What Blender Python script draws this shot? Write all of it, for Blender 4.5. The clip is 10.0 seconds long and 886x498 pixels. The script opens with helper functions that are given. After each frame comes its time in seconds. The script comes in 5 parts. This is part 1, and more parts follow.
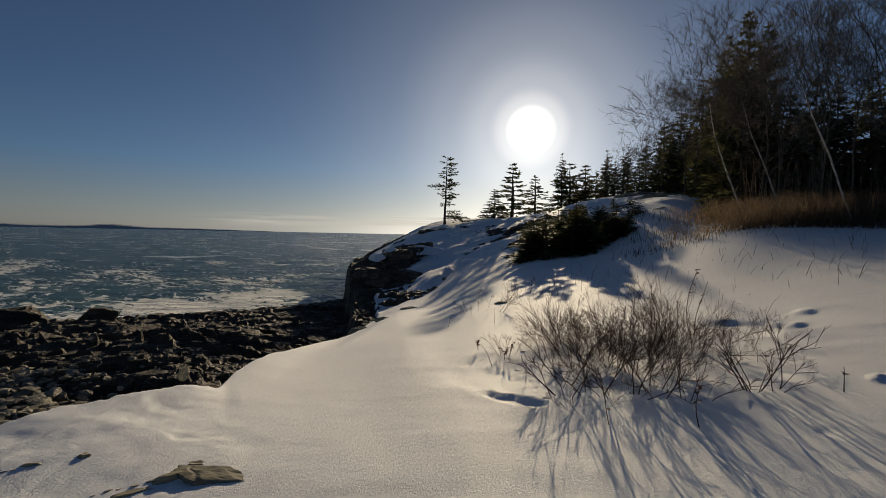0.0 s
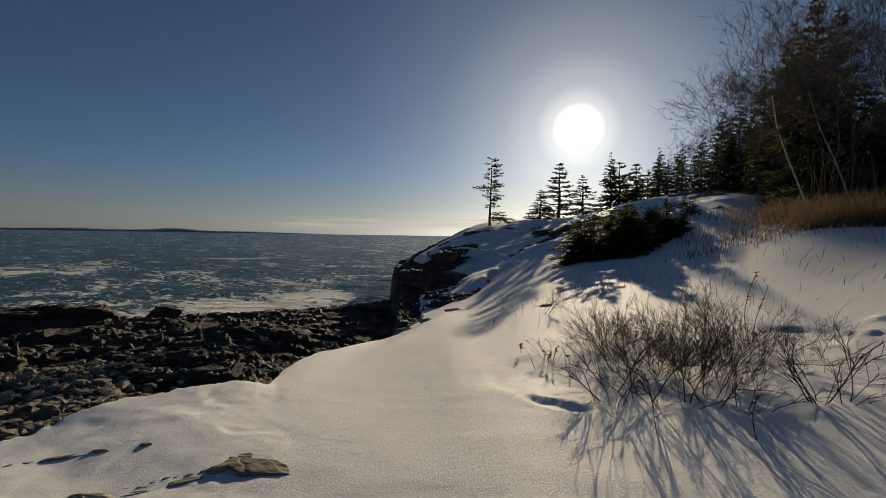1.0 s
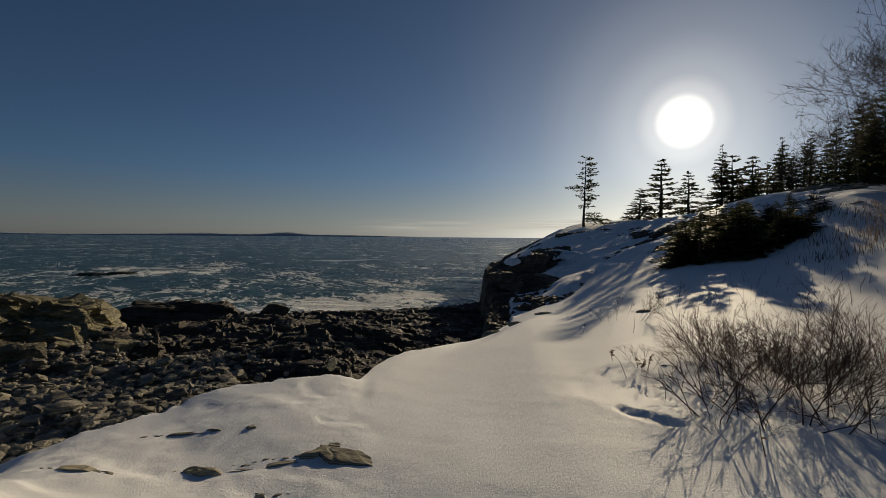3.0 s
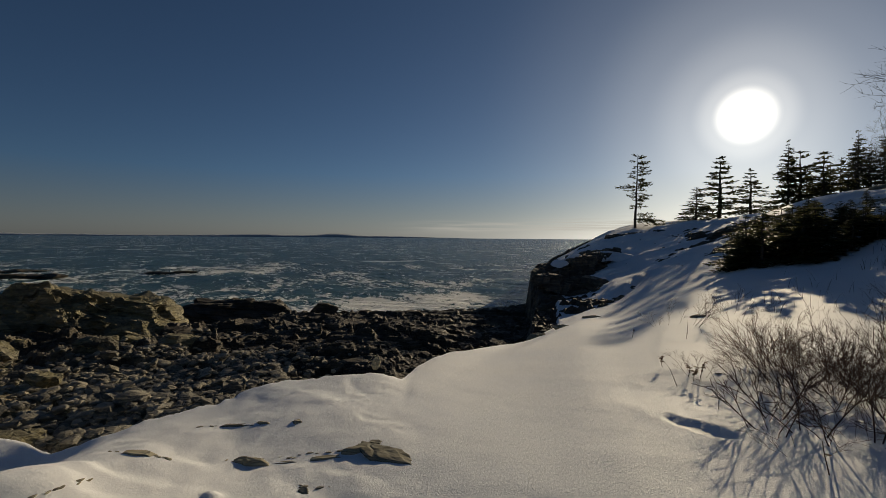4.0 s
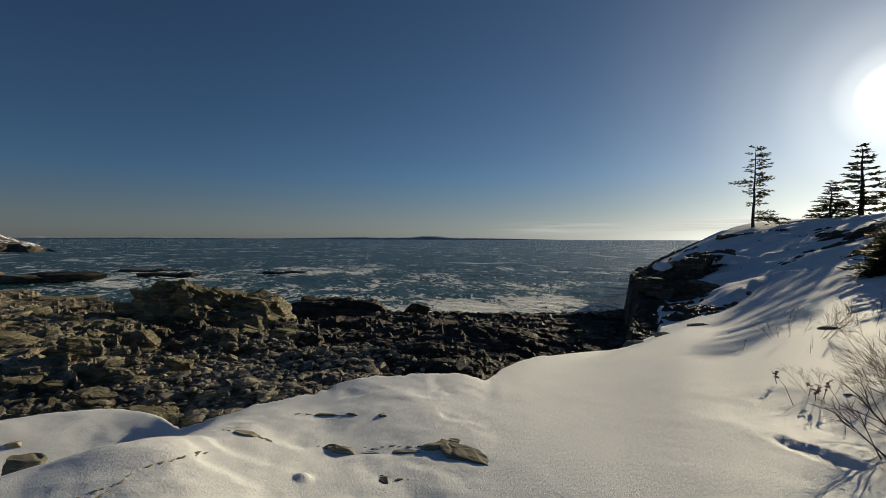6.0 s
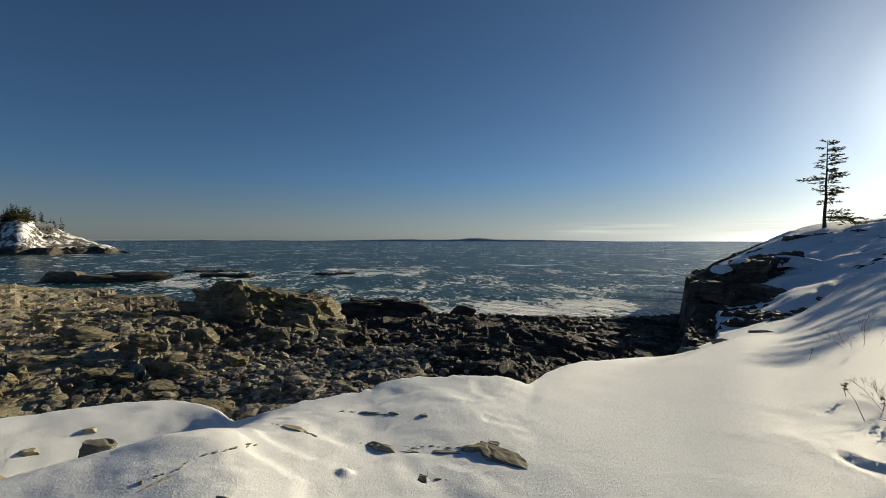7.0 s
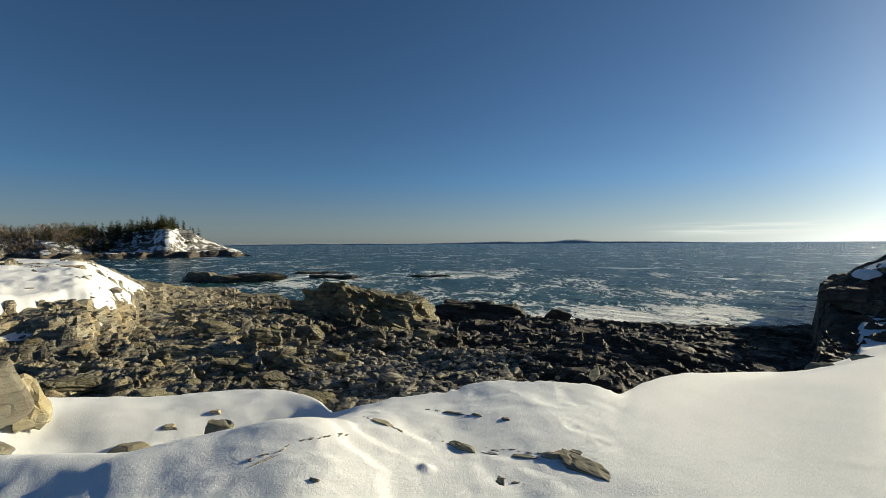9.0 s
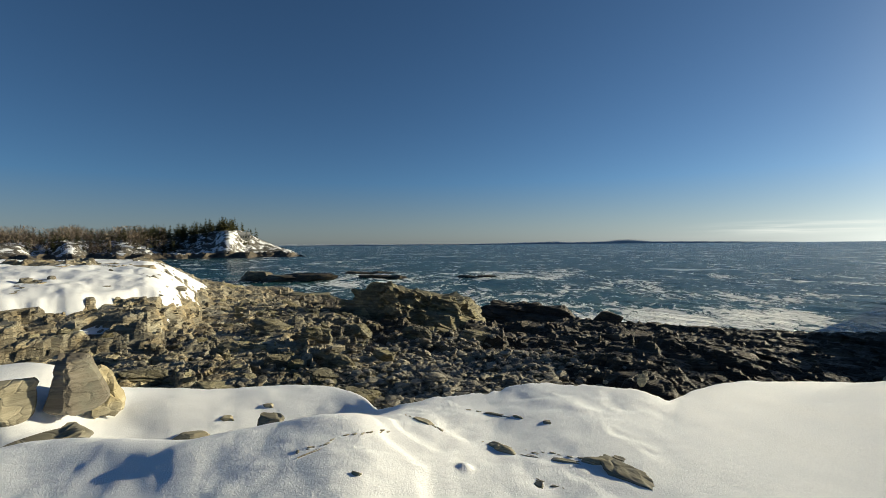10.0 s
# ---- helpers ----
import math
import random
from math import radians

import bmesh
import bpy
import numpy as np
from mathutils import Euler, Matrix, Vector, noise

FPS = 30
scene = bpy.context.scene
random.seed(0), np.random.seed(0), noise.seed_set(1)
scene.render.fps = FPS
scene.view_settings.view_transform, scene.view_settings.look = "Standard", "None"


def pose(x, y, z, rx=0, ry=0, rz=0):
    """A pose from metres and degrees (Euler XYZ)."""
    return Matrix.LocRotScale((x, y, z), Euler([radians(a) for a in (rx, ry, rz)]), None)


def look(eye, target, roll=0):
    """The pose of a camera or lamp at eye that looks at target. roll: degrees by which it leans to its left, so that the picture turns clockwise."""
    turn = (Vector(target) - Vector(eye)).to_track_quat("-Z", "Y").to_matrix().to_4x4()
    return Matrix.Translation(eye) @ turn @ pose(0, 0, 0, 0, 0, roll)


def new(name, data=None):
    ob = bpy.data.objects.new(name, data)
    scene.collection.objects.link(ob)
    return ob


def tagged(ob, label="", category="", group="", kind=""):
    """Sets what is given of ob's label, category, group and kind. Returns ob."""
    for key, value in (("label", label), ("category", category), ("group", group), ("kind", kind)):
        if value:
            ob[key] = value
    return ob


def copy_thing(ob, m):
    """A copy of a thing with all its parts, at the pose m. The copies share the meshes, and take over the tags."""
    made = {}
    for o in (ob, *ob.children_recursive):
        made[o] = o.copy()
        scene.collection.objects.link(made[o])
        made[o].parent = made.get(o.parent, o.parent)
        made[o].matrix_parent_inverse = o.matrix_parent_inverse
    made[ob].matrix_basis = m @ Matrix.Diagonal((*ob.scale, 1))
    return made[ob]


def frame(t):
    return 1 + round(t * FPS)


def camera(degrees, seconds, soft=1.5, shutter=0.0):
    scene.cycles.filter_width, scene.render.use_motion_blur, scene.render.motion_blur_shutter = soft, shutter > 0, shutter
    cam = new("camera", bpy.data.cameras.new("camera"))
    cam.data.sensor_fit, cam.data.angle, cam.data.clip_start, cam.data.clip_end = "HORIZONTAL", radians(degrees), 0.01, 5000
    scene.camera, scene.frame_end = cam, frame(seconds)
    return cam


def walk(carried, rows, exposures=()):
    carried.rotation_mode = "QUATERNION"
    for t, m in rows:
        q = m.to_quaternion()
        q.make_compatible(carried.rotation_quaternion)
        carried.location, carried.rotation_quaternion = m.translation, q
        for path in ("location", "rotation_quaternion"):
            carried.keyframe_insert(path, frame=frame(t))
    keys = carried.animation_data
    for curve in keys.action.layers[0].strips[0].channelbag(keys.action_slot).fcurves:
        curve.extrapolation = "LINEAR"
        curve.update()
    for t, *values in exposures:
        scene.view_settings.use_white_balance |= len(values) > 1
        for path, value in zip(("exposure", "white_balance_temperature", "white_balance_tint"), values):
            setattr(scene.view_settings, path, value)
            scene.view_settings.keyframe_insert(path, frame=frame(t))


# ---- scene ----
# camera and its way: a slow turn to the left with a small drift
cam = camera(87.46, 10.0, soft=0.7)
PATH = [
    (0, pose(0.000, 0.000, 1.650, 88.20, -1.17, -0.10)),
    (0.5, pose(0.023, -0.001, 1.650, 88.28, -1.01, 2.72)),
    (1, pose(0.047, -0.001, 1.650, 88.32, -0.90, 5.49)),
    (1.5, pose(0.072, -0.001, 1.650, 88.37, -0.86, 8.27)),
    (2, pose(0.098, -0.001, 1.650, 88.43, -0.72, 11.08)),
    (2.5, pose(0.125, -0.000, 1.651, 88.43, -0.54, 13.89)),
    (4, pose(0.211, 0.004, 1.655, 88.59, -0.47, 22.44)),
    (4.5, pose(0.242, 0.007, 1.657, 88.61, -0.42, 25.26)),
    (5, pose(0.274, 0.009, 1.660, 88.69, -0.37, 28.15)),
    (5.5, pose(0.307, 0.013, 1.663, 88.70, -0.26, 30.97)),
    (7, pose(0.412, 0.027, 1.675, 88.97, -0.02, 39.60)),
    (7.5, pose(0.449, 0.033, 1.680, 89.06, 0.08, 42.46)),
    (8, pose(0.487, 0.040, 1.686, 89.11, 0.26, 45.45)),
    (8.5, pose(0.527, 0.047, 1.693, 89.22, 0.30, 48.34)),
    (9, pose(0.567, 0.055, 1.700, 89.32, 0.40, 51.27)),
    (9.5, pose(0.609, 0.065, 1.708, 89.32, 0.52, 54.21)),
    (10, pose(0.652, 0.075, 1.717, 89.42, 0.52, 57.10)),
]
walk(cam, PATH, exposures=[(0.0, -0.32, 7850, 8), (2.5, -0.52, 7750, 7), (4.6, -0.57, 7550, 6), (5.5, -0.43, 7400, 4), (7.0, 0.24, 7150, 2), (10.0, 0.54, 6950, -1)])

# ---------------------------------------------------------------- world and sun
SUN_AZ, SUN_EL = -10.5, 12.6          # degrees: bearing to the left of +y, height
world = bpy.data.worlds.new("sky")
scene.world = world
world.use_nodes = True
wn = world.node_tree.nodes
sky = wn.new("ShaderNodeTexSky")
sky.sky_type = 'NISHITA'
sky.sun_disc = False
sky.sun_elevation = radians(SUN_EL)
sky.sun_rotation = radians(-SUN_AZ)
sky.altitude = 0
sky.air_density, sky.dust_density, sky.ozone_density = 0.64, 0.37, 4.7
haze_bw = wn.new("ShaderNodeRGBToBW")
haze_mix = wn.new("ShaderNodeMix")
haze_mix.data_type = 'RGBA'
haze_tint = wn.new("ShaderNodeMix")
haze_tint.data_type, haze_tint.blend_type = 'RGBA', 'MULTIPLY'
haze_tint.inputs[0].default_value = 1.0
haze_tint.inputs[7].default_value = (0.82, 0.87, 0.95, 1)
haze_up = wn.new("ShaderNodeSeparateXYZ")
haze_band = wn.new("ShaderNodeMapRange")
haze_band.inputs["From Min"].default_value, haze_band.inputs["From Max"].default_value = 0.0, 0.13
haze_band.inputs["To Min"].default_value, haze_band.inputs["To Max"].default_value = 0.85, 0.0
for a_, b_ in ((wn.new("ShaderNodeTexCoord").outputs["Generated"], haze_up.inputs[0]), (haze_up.outputs["Z"], haze_band.inputs[0]), (haze_band.outputs[0], haze_mix.inputs[0]),
               (sky.outputs[0], haze_bw.inputs[0]), (haze_bw.outputs[0], haze_tint.inputs[6]), (sky.outputs[0], haze_mix.inputs[6]), (haze_tint.outputs[2], haze_mix.inputs[7]),
               (haze_mix.outputs[2], wn["Background"].inputs[0])):
    world.node_tree.links.new(a_, b_)
wn["Background"].inputs[1].default_value = 0.062
# the sky brightens towards the sun
wl = world.node_tree.links
toward = wn.new("ShaderNodeVectorMath")
toward.operation = 'DISTANCE'
toward.inputs[1].default_value = (-math.sin(radians(SUN_AZ)) * math.cos(radians(SUN_EL)), math.cos(radians(SUN_AZ)) * math.cos(radians(SUN_EL)), math.sin(radians(SUN_EL)))
wl.new(wn.new("ShaderNodeTexCoord").outputs["Generated"], toward.inputs[0])
fall = wn.new("ShaderNodeValToRGB")
fall.color_ramp.interpolation = 'EASE'
fall.color_ramp.elements[0].position, fall.color_ramp.elements[0].color = 0.010, (1, 0.98, 0.95, 1)
fall.color_ramp.elements[1].position, fall.color_ramp.elements[1].color = 0.50, (0, 0, 0, 1)
for at_d, level in ((0.020, 0.50), (0.032, 0.20), (0.055, 0.065), (0.09, 0.030), (0.17, 0.012), (0.30, 0.003)):
    el_ = fall.color_ramp.elements.new(at_d)
    el_.color = (level, level * 0.98, level * 0.95, 1)
wl.new(toward.outputs["Value"], fall.inputs[0])
ring = wn.new("ShaderNodeBackground")
ring.inputs[1].default_value = 7.0
wl.new(fall.outputs[0], ring.inputs[0])
both = wn.new("ShaderNodeAddShader")
wl.new(wn["Background"].outputs[0], both.inputs[0])
wl.new(ring.outputs[0], both.inputs[1])
wl.new(both.outputs[0], wn["World Output"].inputs[0])
sun_data = bpy.data.lights.new("sun", 'SUN')
sun_data.energy, sun_data.angle, sun_data.color = 4.95, radians(0.53), (1.0, 0.875, 0.70)
sun = new("sun", sun_data)
sun.matrix_world = look((0, 0, 60), (60 * math.sin(radians(SUN_AZ)) * math.cos(radians(SUN_EL)),
                                     -60 * math.cos(radians(SUN_AZ)) * math.cos(radians(SUN_EL)),
                                     60 - 60 * math.sin(radians(SUN_EL))))


# ---------------------------------------------------------------- materials
def material(name, rough=0.7, metal=0.0, spec=0.5):
    m = bpy.data.materials.new(name)
    m.use_nodes = True
    b = m.node_tree.nodes["Principled BSDF"]
    b.inputs["Roughness"].default_value = rough
    b.inputs["Metallic"].default_value = metal
    b.inputs["Specular IOR Level"].default_value = spec
    return m, m.node_tree, b


def node(nt, kind, **values):
    n = nt.nodes.new(kind)
    for key, value in values.items():
        n.inputs[key.replace("_", " ")].default_value = value
    return n


def place(nt, scale=(1, 1, 1), turn=(0, 0, 0), local=False):
    """Coordinates in metres, of the world or of the object."""
    if local:
        src = nt.nodes.new("ShaderNodeTexCoord").outputs["Object"]
    else:
        src = nt.nodes.new("ShaderNodeNewGeometry").outputs["Position"]
    mp = nt.nodes.new("ShaderNodeMapping")
    mp.inputs["Scale"].default_value = scale
    mp.inputs["Rotation"].default_value = [radians(a) for a in turn]
    nt.links.new(src, mp.inputs[0])
    return mp.outputs[0]


def grain(nt, vec, scale, detail=4.0, rough=0.55, distort=0.0):
    n = node(nt, "ShaderNodeTexNoise", Scale=scale, Detail=detail, Roughness=rough, Distortion=distort)
    nt.links.new(vec, n.inputs["Vector"])
    return n.outputs["Fac"]


def ramp(nt, fac, stops):
    r = nt.nodes.new("ShaderNodeValToRGB")
    while len(r.color_ramp.elements) < len(stops):
        r.color_ramp.elements.new(0.5)
    for e, (p, c) in zip(r.color_ramp.elements, stops):
        e.position = p
        e.color = (*c, 1) if len(c) == 3 else c
    nt.links.new(fac, r.inputs[0])
    return r.outputs[0]


def blend(nt, fac, a, b, kind='MIX'):
    m = nt.nodes.new("ShaderNodeMix")
    m.data_type, m.blend_type = 'RGBA', kind
    for sock, v in ((m.inputs[0], fac), (m.inputs[6], a), (m.inputs[7], b)):
        if isinstance(v, (int, float)):
            sock.default_value = v
        elif isinstance(v, tuple):
            sock.default_value = (*v, 1)
        else:
            nt.links.new(v, sock)
    return m.outputs[2]


def sums(nt, op, a, b):
    m = nt.nodes.new("ShaderNodeMath")
    m.operation = op
    for sock, v in zip(m.inputs, (a, b)):
        if isinstance(v, (int, float)):
            sock.default_value = v
        else:
            nt.links.new(v, sock)
    return m.outputs[0]


def bump(nt, bsdf, *layers):
    """Layers of (height, strength, distance), the coarse one first."""
    last = None
    for height, strength, distance in layers:
        b = node(nt, "ShaderNodeBump", Strength=strength, Distance=distance)
        nt.links.new(height, b.inputs["Height"])
        if last:
            nt.links.new(last, b.inputs["Normal"])
        last = b.outputs[0]
    nt.links.new(last, bsdf.inputs["Normal"])


def snow_material():
    m, nt, b = material("snow", 0.75, 0, 0.28)
    v = place(nt)
    big, mid, fine = grain(nt, v, 0.35, 3), grain(nt, v, 9.0, 4, 0.65), grain(nt, v, 60.0, 3, 0.75)
    crystals = grain(nt, v, 150.0, 2, 0.6)
    c = ramp(nt, big, [(0.3, (0.80, 0.82, 0.85)), (0.7, (0.88, 0.88, 0.88))])
    c = blend(nt, 1.0, c, ramp(nt, fine, [(0.3, (0.93, 0.93, 0.94)), (0.6, (1, 1, 1))]), 'MULTIPLY')
    nt.links.new(c, b.inputs["Base Color"])
    nt.links.new(ramp(nt, crystals, [(0.35, (0.70,) * 3), (0.65, (0.80,) * 3)]), b.inputs["Roughness"])
    bump(nt, b, (mid, 0.20, 0.03), (fine, 0.7, 0.010), (crystals, 0.5, 0.004))
    return m


def rock_material(name, dark, mid, light, lichen=None, rough=0.75, strata=(0, 0, 14), wet=0.0, above=None, joint=1.3, relief=0.12):
    m, nt, b = material(name, rough, 0, 0.45)
    v = place(nt)
    vs = place(nt, (0.35, 0.35, 4.5), strata)
    coarse, layers, fine = grain(nt, v, 0.7, 4), grain(nt, vs, 2.6, 7, 0.68, 0.5), grain(nt, v, 20, 5, 0.7)
    c = ramp(nt, layers, [(0.30, dark), (0.50, mid), (0.70, light)])
    c = blend(nt, sums(nt, 'MULTIPLY', coarse, 0.4), c, mid)
    if lichen:
        c = blend(nt, ramp(nt, grain(nt, v, 1.7, 6, 0.7), [(0.48, (0, 0, 0)), (0.66, (1, 1, 1))]), c, lichen)
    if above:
        # over the tide line the rock is dry and pale; along the shore it pales away from the wet shelf, whose shade is
        # partly in this colour
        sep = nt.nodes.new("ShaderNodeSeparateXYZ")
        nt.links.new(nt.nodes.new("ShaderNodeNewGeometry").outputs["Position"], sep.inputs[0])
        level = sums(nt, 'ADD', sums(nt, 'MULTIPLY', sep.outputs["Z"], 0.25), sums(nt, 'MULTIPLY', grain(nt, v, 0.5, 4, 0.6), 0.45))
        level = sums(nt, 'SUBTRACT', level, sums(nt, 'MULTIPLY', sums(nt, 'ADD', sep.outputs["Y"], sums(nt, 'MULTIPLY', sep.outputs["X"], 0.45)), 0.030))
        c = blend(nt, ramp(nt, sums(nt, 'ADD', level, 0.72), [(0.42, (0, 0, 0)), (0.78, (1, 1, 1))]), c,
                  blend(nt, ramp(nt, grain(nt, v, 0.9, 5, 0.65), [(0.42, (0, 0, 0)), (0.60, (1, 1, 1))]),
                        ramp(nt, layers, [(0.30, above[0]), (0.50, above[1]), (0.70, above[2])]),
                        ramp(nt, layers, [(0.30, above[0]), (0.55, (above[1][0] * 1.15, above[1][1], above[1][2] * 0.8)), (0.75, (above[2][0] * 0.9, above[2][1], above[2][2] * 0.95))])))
    # joints: each block has its own shade, with open cracks between
    cell = nt.nodes.new("ShaderNodeTexVoronoi")
    cell.inputs["Scale"].default_value = joint
    warp = nt.nodes.new("ShaderNodeVectorMath")
    warp.operation = 'ADD'
    vj = place(nt, (0.8, 1.1, 2.4), strata)
    nt.links.new(vj, warp.inputs[0])
    wob = nt.nodes.new("ShaderNodeTexNoise")
    wob.inputs["Scale"].default_value = 1.8
    nt.links.new(vj, wob.inputs["Vector"])
    nt.links.new(wob.outputs["Color"], warp.inputs[1])
    nt.links.new(warp.outputs[0], cell.inputs["Vector"])
    crack = nt.nodes.new("ShaderNodeTexVoronoi")
    crack.feature = 'DISTANCE_TO_EDGE'
    crack.inputs["Scale"].default_value = joint
    nt.links.new(warp.outputs[0], crack.inputs["Vector"])
    bw = nt.nodes.new("ShaderNodeRGBToBW")
    nt.links.new(cell.outputs["Color"], bw.inputs[0])
    c = blend(nt, 1.0 if relief > 0.05 else 0.3, c, blend(nt, 1.0, c, ramp(nt, bw.outputs[0], [(0.2, (0.62, 0.61, 0.60)), (0.55, (1, 1, 1)), (0.8, (1.35, 1.32, 1.25))]), 'MULTIPLY'))
    info = nt.nodes.new("ShaderNodeObjectInfo").outputs["Random"]
    tint = ramp(nt, info, [(0.0, (0.72, 0.72, 0.74)), (0.5, (1, 1, 1)), (1.0, (1.25, 1.2, 1.1))])
    c = blend(nt, 1.0, c, tint, 'MULTIPLY')
    geo = nt.nodes.new("ShaderNodeNewGeometry").outputs["Random Per Island"]
    c = blend(nt, 1.0, c, ramp(nt, geo, [(0.0, (0.65, 0.65, 0.66)), (1.0, (1.35, 1.32, 1.25))]), 'MULTIPLY')
    nt.links.new(c, b.inputs["Base Color"])
    nt.links.new(ramp(nt, coarse, [(0.3, (rough - wet,) * 3), (0.7, (rough,) * 3)]), b.inputs["Roughness"])
    gap = ramp(nt, crack.outputs["Distance"], [(0.0, (0, 0, 0)), (0.07, (1, 1, 1))])
    bump(nt, b, (gap, 0.7, 0.4 * relief), (layers, 1.0, relief), (fine, 0.7, 0.17 * relief))
    return m


def plain_material(name, a, b2, scale=8.0, rough=0.8, local=True, strength=0.4, dist=0.01):
    m, nt, b = material(name, rough, 0, 0.3)
    v = place(nt, local=local)
    n = grain(nt, v, scale, 4, 0.6)
    c = ramp(nt, n, [(0.3, a), (0.7, b2)])
    info = nt.nodes.new("ShaderNodeObjectInfo").outputs["Random"]
    c = blend(nt, 1.0, c, ramp(nt, info, [(0, (0.75,) * 3), (1, (1.2,) * 3)]), 'MULTIPLY')
    nt.links.new(c, b.inputs["Base Color"])
    bump(nt, b, (n, strength, dist))
    return m


def leaf_material(name, a, b2, rough=0.6, through_light=0.25):
    m, nt, b = material(name, rough, 0, 0.3)
    geo = nt.nodes.new("ShaderNodeNewGeometry").outputs["Random Per Island"]
    c = ramp(nt, geo, [(0, a), (1, b2)])
    nt.links.new(c, b.inputs["Base Color"])
    t = nt.nodes.new("ShaderNodeBsdfTranslucent")
    nt.links.new(c, t.inputs[0])
    mix = nt.nodes.new("ShaderNodeMixShader")
    mix.inputs[0].default_value = through_light
    nt.links.new(b.outputs[0], mix.inputs[1])
    nt.links.new(t.outputs[0], mix.inputs[2])
    nt.links.new(mix.outputs[0], nt.nodes["Material Output"].inputs[0])
    return m


def water_material():
    m, nt, b = material("sea_water", 0.12, 0, 0.26)
    b.inputs["IOR"].default_value = 1.33
    v = place(nt)
    att = nt.nodes.new("ShaderNodeAttribute")
    att.attribute_name = "surf"
    vs = place(nt, (0.35, 1.3, 1.0), (0, 0, -25))
    deep = ramp(nt, grain(nt, v, 0.02, 3), [(0.3, (0.006, 0.034, 0.042)), (0.7, (0.011, 0.058, 0.062))])
    green = blend(nt, sums(nt, 'MULTIPLY', att.outputs["Fac"], 0.7), deep, (0.05, 0.13, 0.125))
    wind = nt.nodes.new("ShaderNodeMapping")
    wind.inputs["Scale"].default_value = (0.5, 1.0, 1.0)
    nt.links.new(place(nt, (1, 1, 1), (0, 0, 225)), wind.inputs[0])
    streak = grain(nt, wind.outputs[0], 0.11, 6, 0.62, 0.9)
    lace = grain(nt, wind.outputs[0], 0.55, 9, 0.74, 1.6)
    f = sums(nt, 'ADD', sums(nt, 'ADD', sums(nt, 'MULTIPLY', streak, 0.40), sums(nt, 'MULTIPLY', lace, 0.60)),
             sums(nt, 'MULTIPLY', att.outputs["Fac"], 0.120))
    # whitecaps out on the open water
    caps = ramp(nt, sums(nt, 'ADD', sums(nt, 'MULTIPLY', grain(nt, place(nt, (0.22, 0.5, 1.0), (0, 0, -25)), 0.34, 5, 0.64, 0.8), 0.72), sums(nt, 'MULTIPLY', grain(nt, v, 0.03, 2), 0.28)), [(0.585, (0, 0, 0)), (0.600, (1, 1, 1))])
    foam = ramp(nt, f, [(0.572, (0, 0, 0)), (0.588, (0.75,) * 3), (0.64, (1, 1, 1))])
    foam = sums(nt, 'MAXIMUM', foam, sums(nt, 'MULTIPLY', caps, 0.85))
    nt.links.new(blend(nt, foam, green, (0.82, 0.84, 0.84)), b.inputs["Base Color"])
    nt.links.new(ramp(nt, f, [(0.57, (0.22,) * 3), (0.61, (0.8,) * 3)]), b.inputs["Roughness"])
    wide, small = grain(nt, vs, 0.35, 5, 0.6, 0.3), grain(nt, vs, 2.6, 4, 0.6)
    bump(nt, b, (wide, 1.0, 2.4), (small, 1.0, 0.35))
    return m


SNOW = snow_material()
# the dark tones are wet rock with some of the shelf's shade mixed in
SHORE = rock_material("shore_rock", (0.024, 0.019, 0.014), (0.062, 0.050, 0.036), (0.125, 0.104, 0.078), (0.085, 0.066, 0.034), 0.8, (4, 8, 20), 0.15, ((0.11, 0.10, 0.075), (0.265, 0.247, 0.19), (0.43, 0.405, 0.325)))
OLIVE = rock_material("weathered_rock", (0.095, 0.085, 0.056), (0.235, 0.218, 0.146), (0.41, 0.38, 0.275), (0.22, 0.19, 0.09), 0.8, (3, 6, 20))
COBBLE = rock_material("cobble_stone", (0.095, 0.088, 0.074), (0.19, 0.18, 0.152), (0.32, 0.305, 0.265), None, 0.7, (30, 20, 0), joint=0.5)
NEARSTONE = rock_material("lichen_stone", (0.13, 0.12, 0.09), (0.25, 0.235, 0.18), (0.38, 0.355, 0.28), (0.25, 0.215, 0.13), 0.85, (12, 4, 30), joint=2.2, relief=0.022)
TANSTONE = rock_material("tan_stone", (0.14, 0.115, 0.08), (0.28, 0.242, 0.18), (0.42, 0.385, 0.305), (0.27, 0.265, 0.205), 0.85, (85, 10, 30), joint=1.6, relief=0.035)
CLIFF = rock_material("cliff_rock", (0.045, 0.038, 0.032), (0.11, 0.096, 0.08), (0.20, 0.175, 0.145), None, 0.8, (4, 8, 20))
WATER = water_material()
BARK = plain_material("spruce_bark", (0.05, 0.04, 0.033), (0.13, 0.10, 0.08), 9)
BIRCH = plain_material("pale_bark", (0.24, 0.21, 0.17), (0.50, 0.45, 0.38), 5)
GREYBARK = plain_material("grey_bark", (0.085, 0.068, 0.054), (0.17, 0.14, 0.11), 7)
TWIG = plain_material("twig_bark", (0.045, 0.024, 0.017), (0.12, 0.066, 0.046), 20)
NEEDLE = leaf_material("spruce_needles", (0.06, 0.066, 0.032), (0.15, 0.145, 0.068), 0.6, 0.6)
GRASS = leaf_material("dry_grass", (0.08, 0.056, 0.038), (0.18, 0.13, 0.085), 0.7, 0.55)
LEAF = leaf_material("withered_leaf", (0.07, 0.045, 0.03), (0.15, 0.09, 0.05), 0.7, 0.2)
# the haze of distance is put into this pale blue land colour
HAZYLAND = plain_material("hazy_land", (0.30, 0.35, 0.40), (0.42, 0.46, 0.50), 0.006, 1.0, False, 0.1, 1.0)
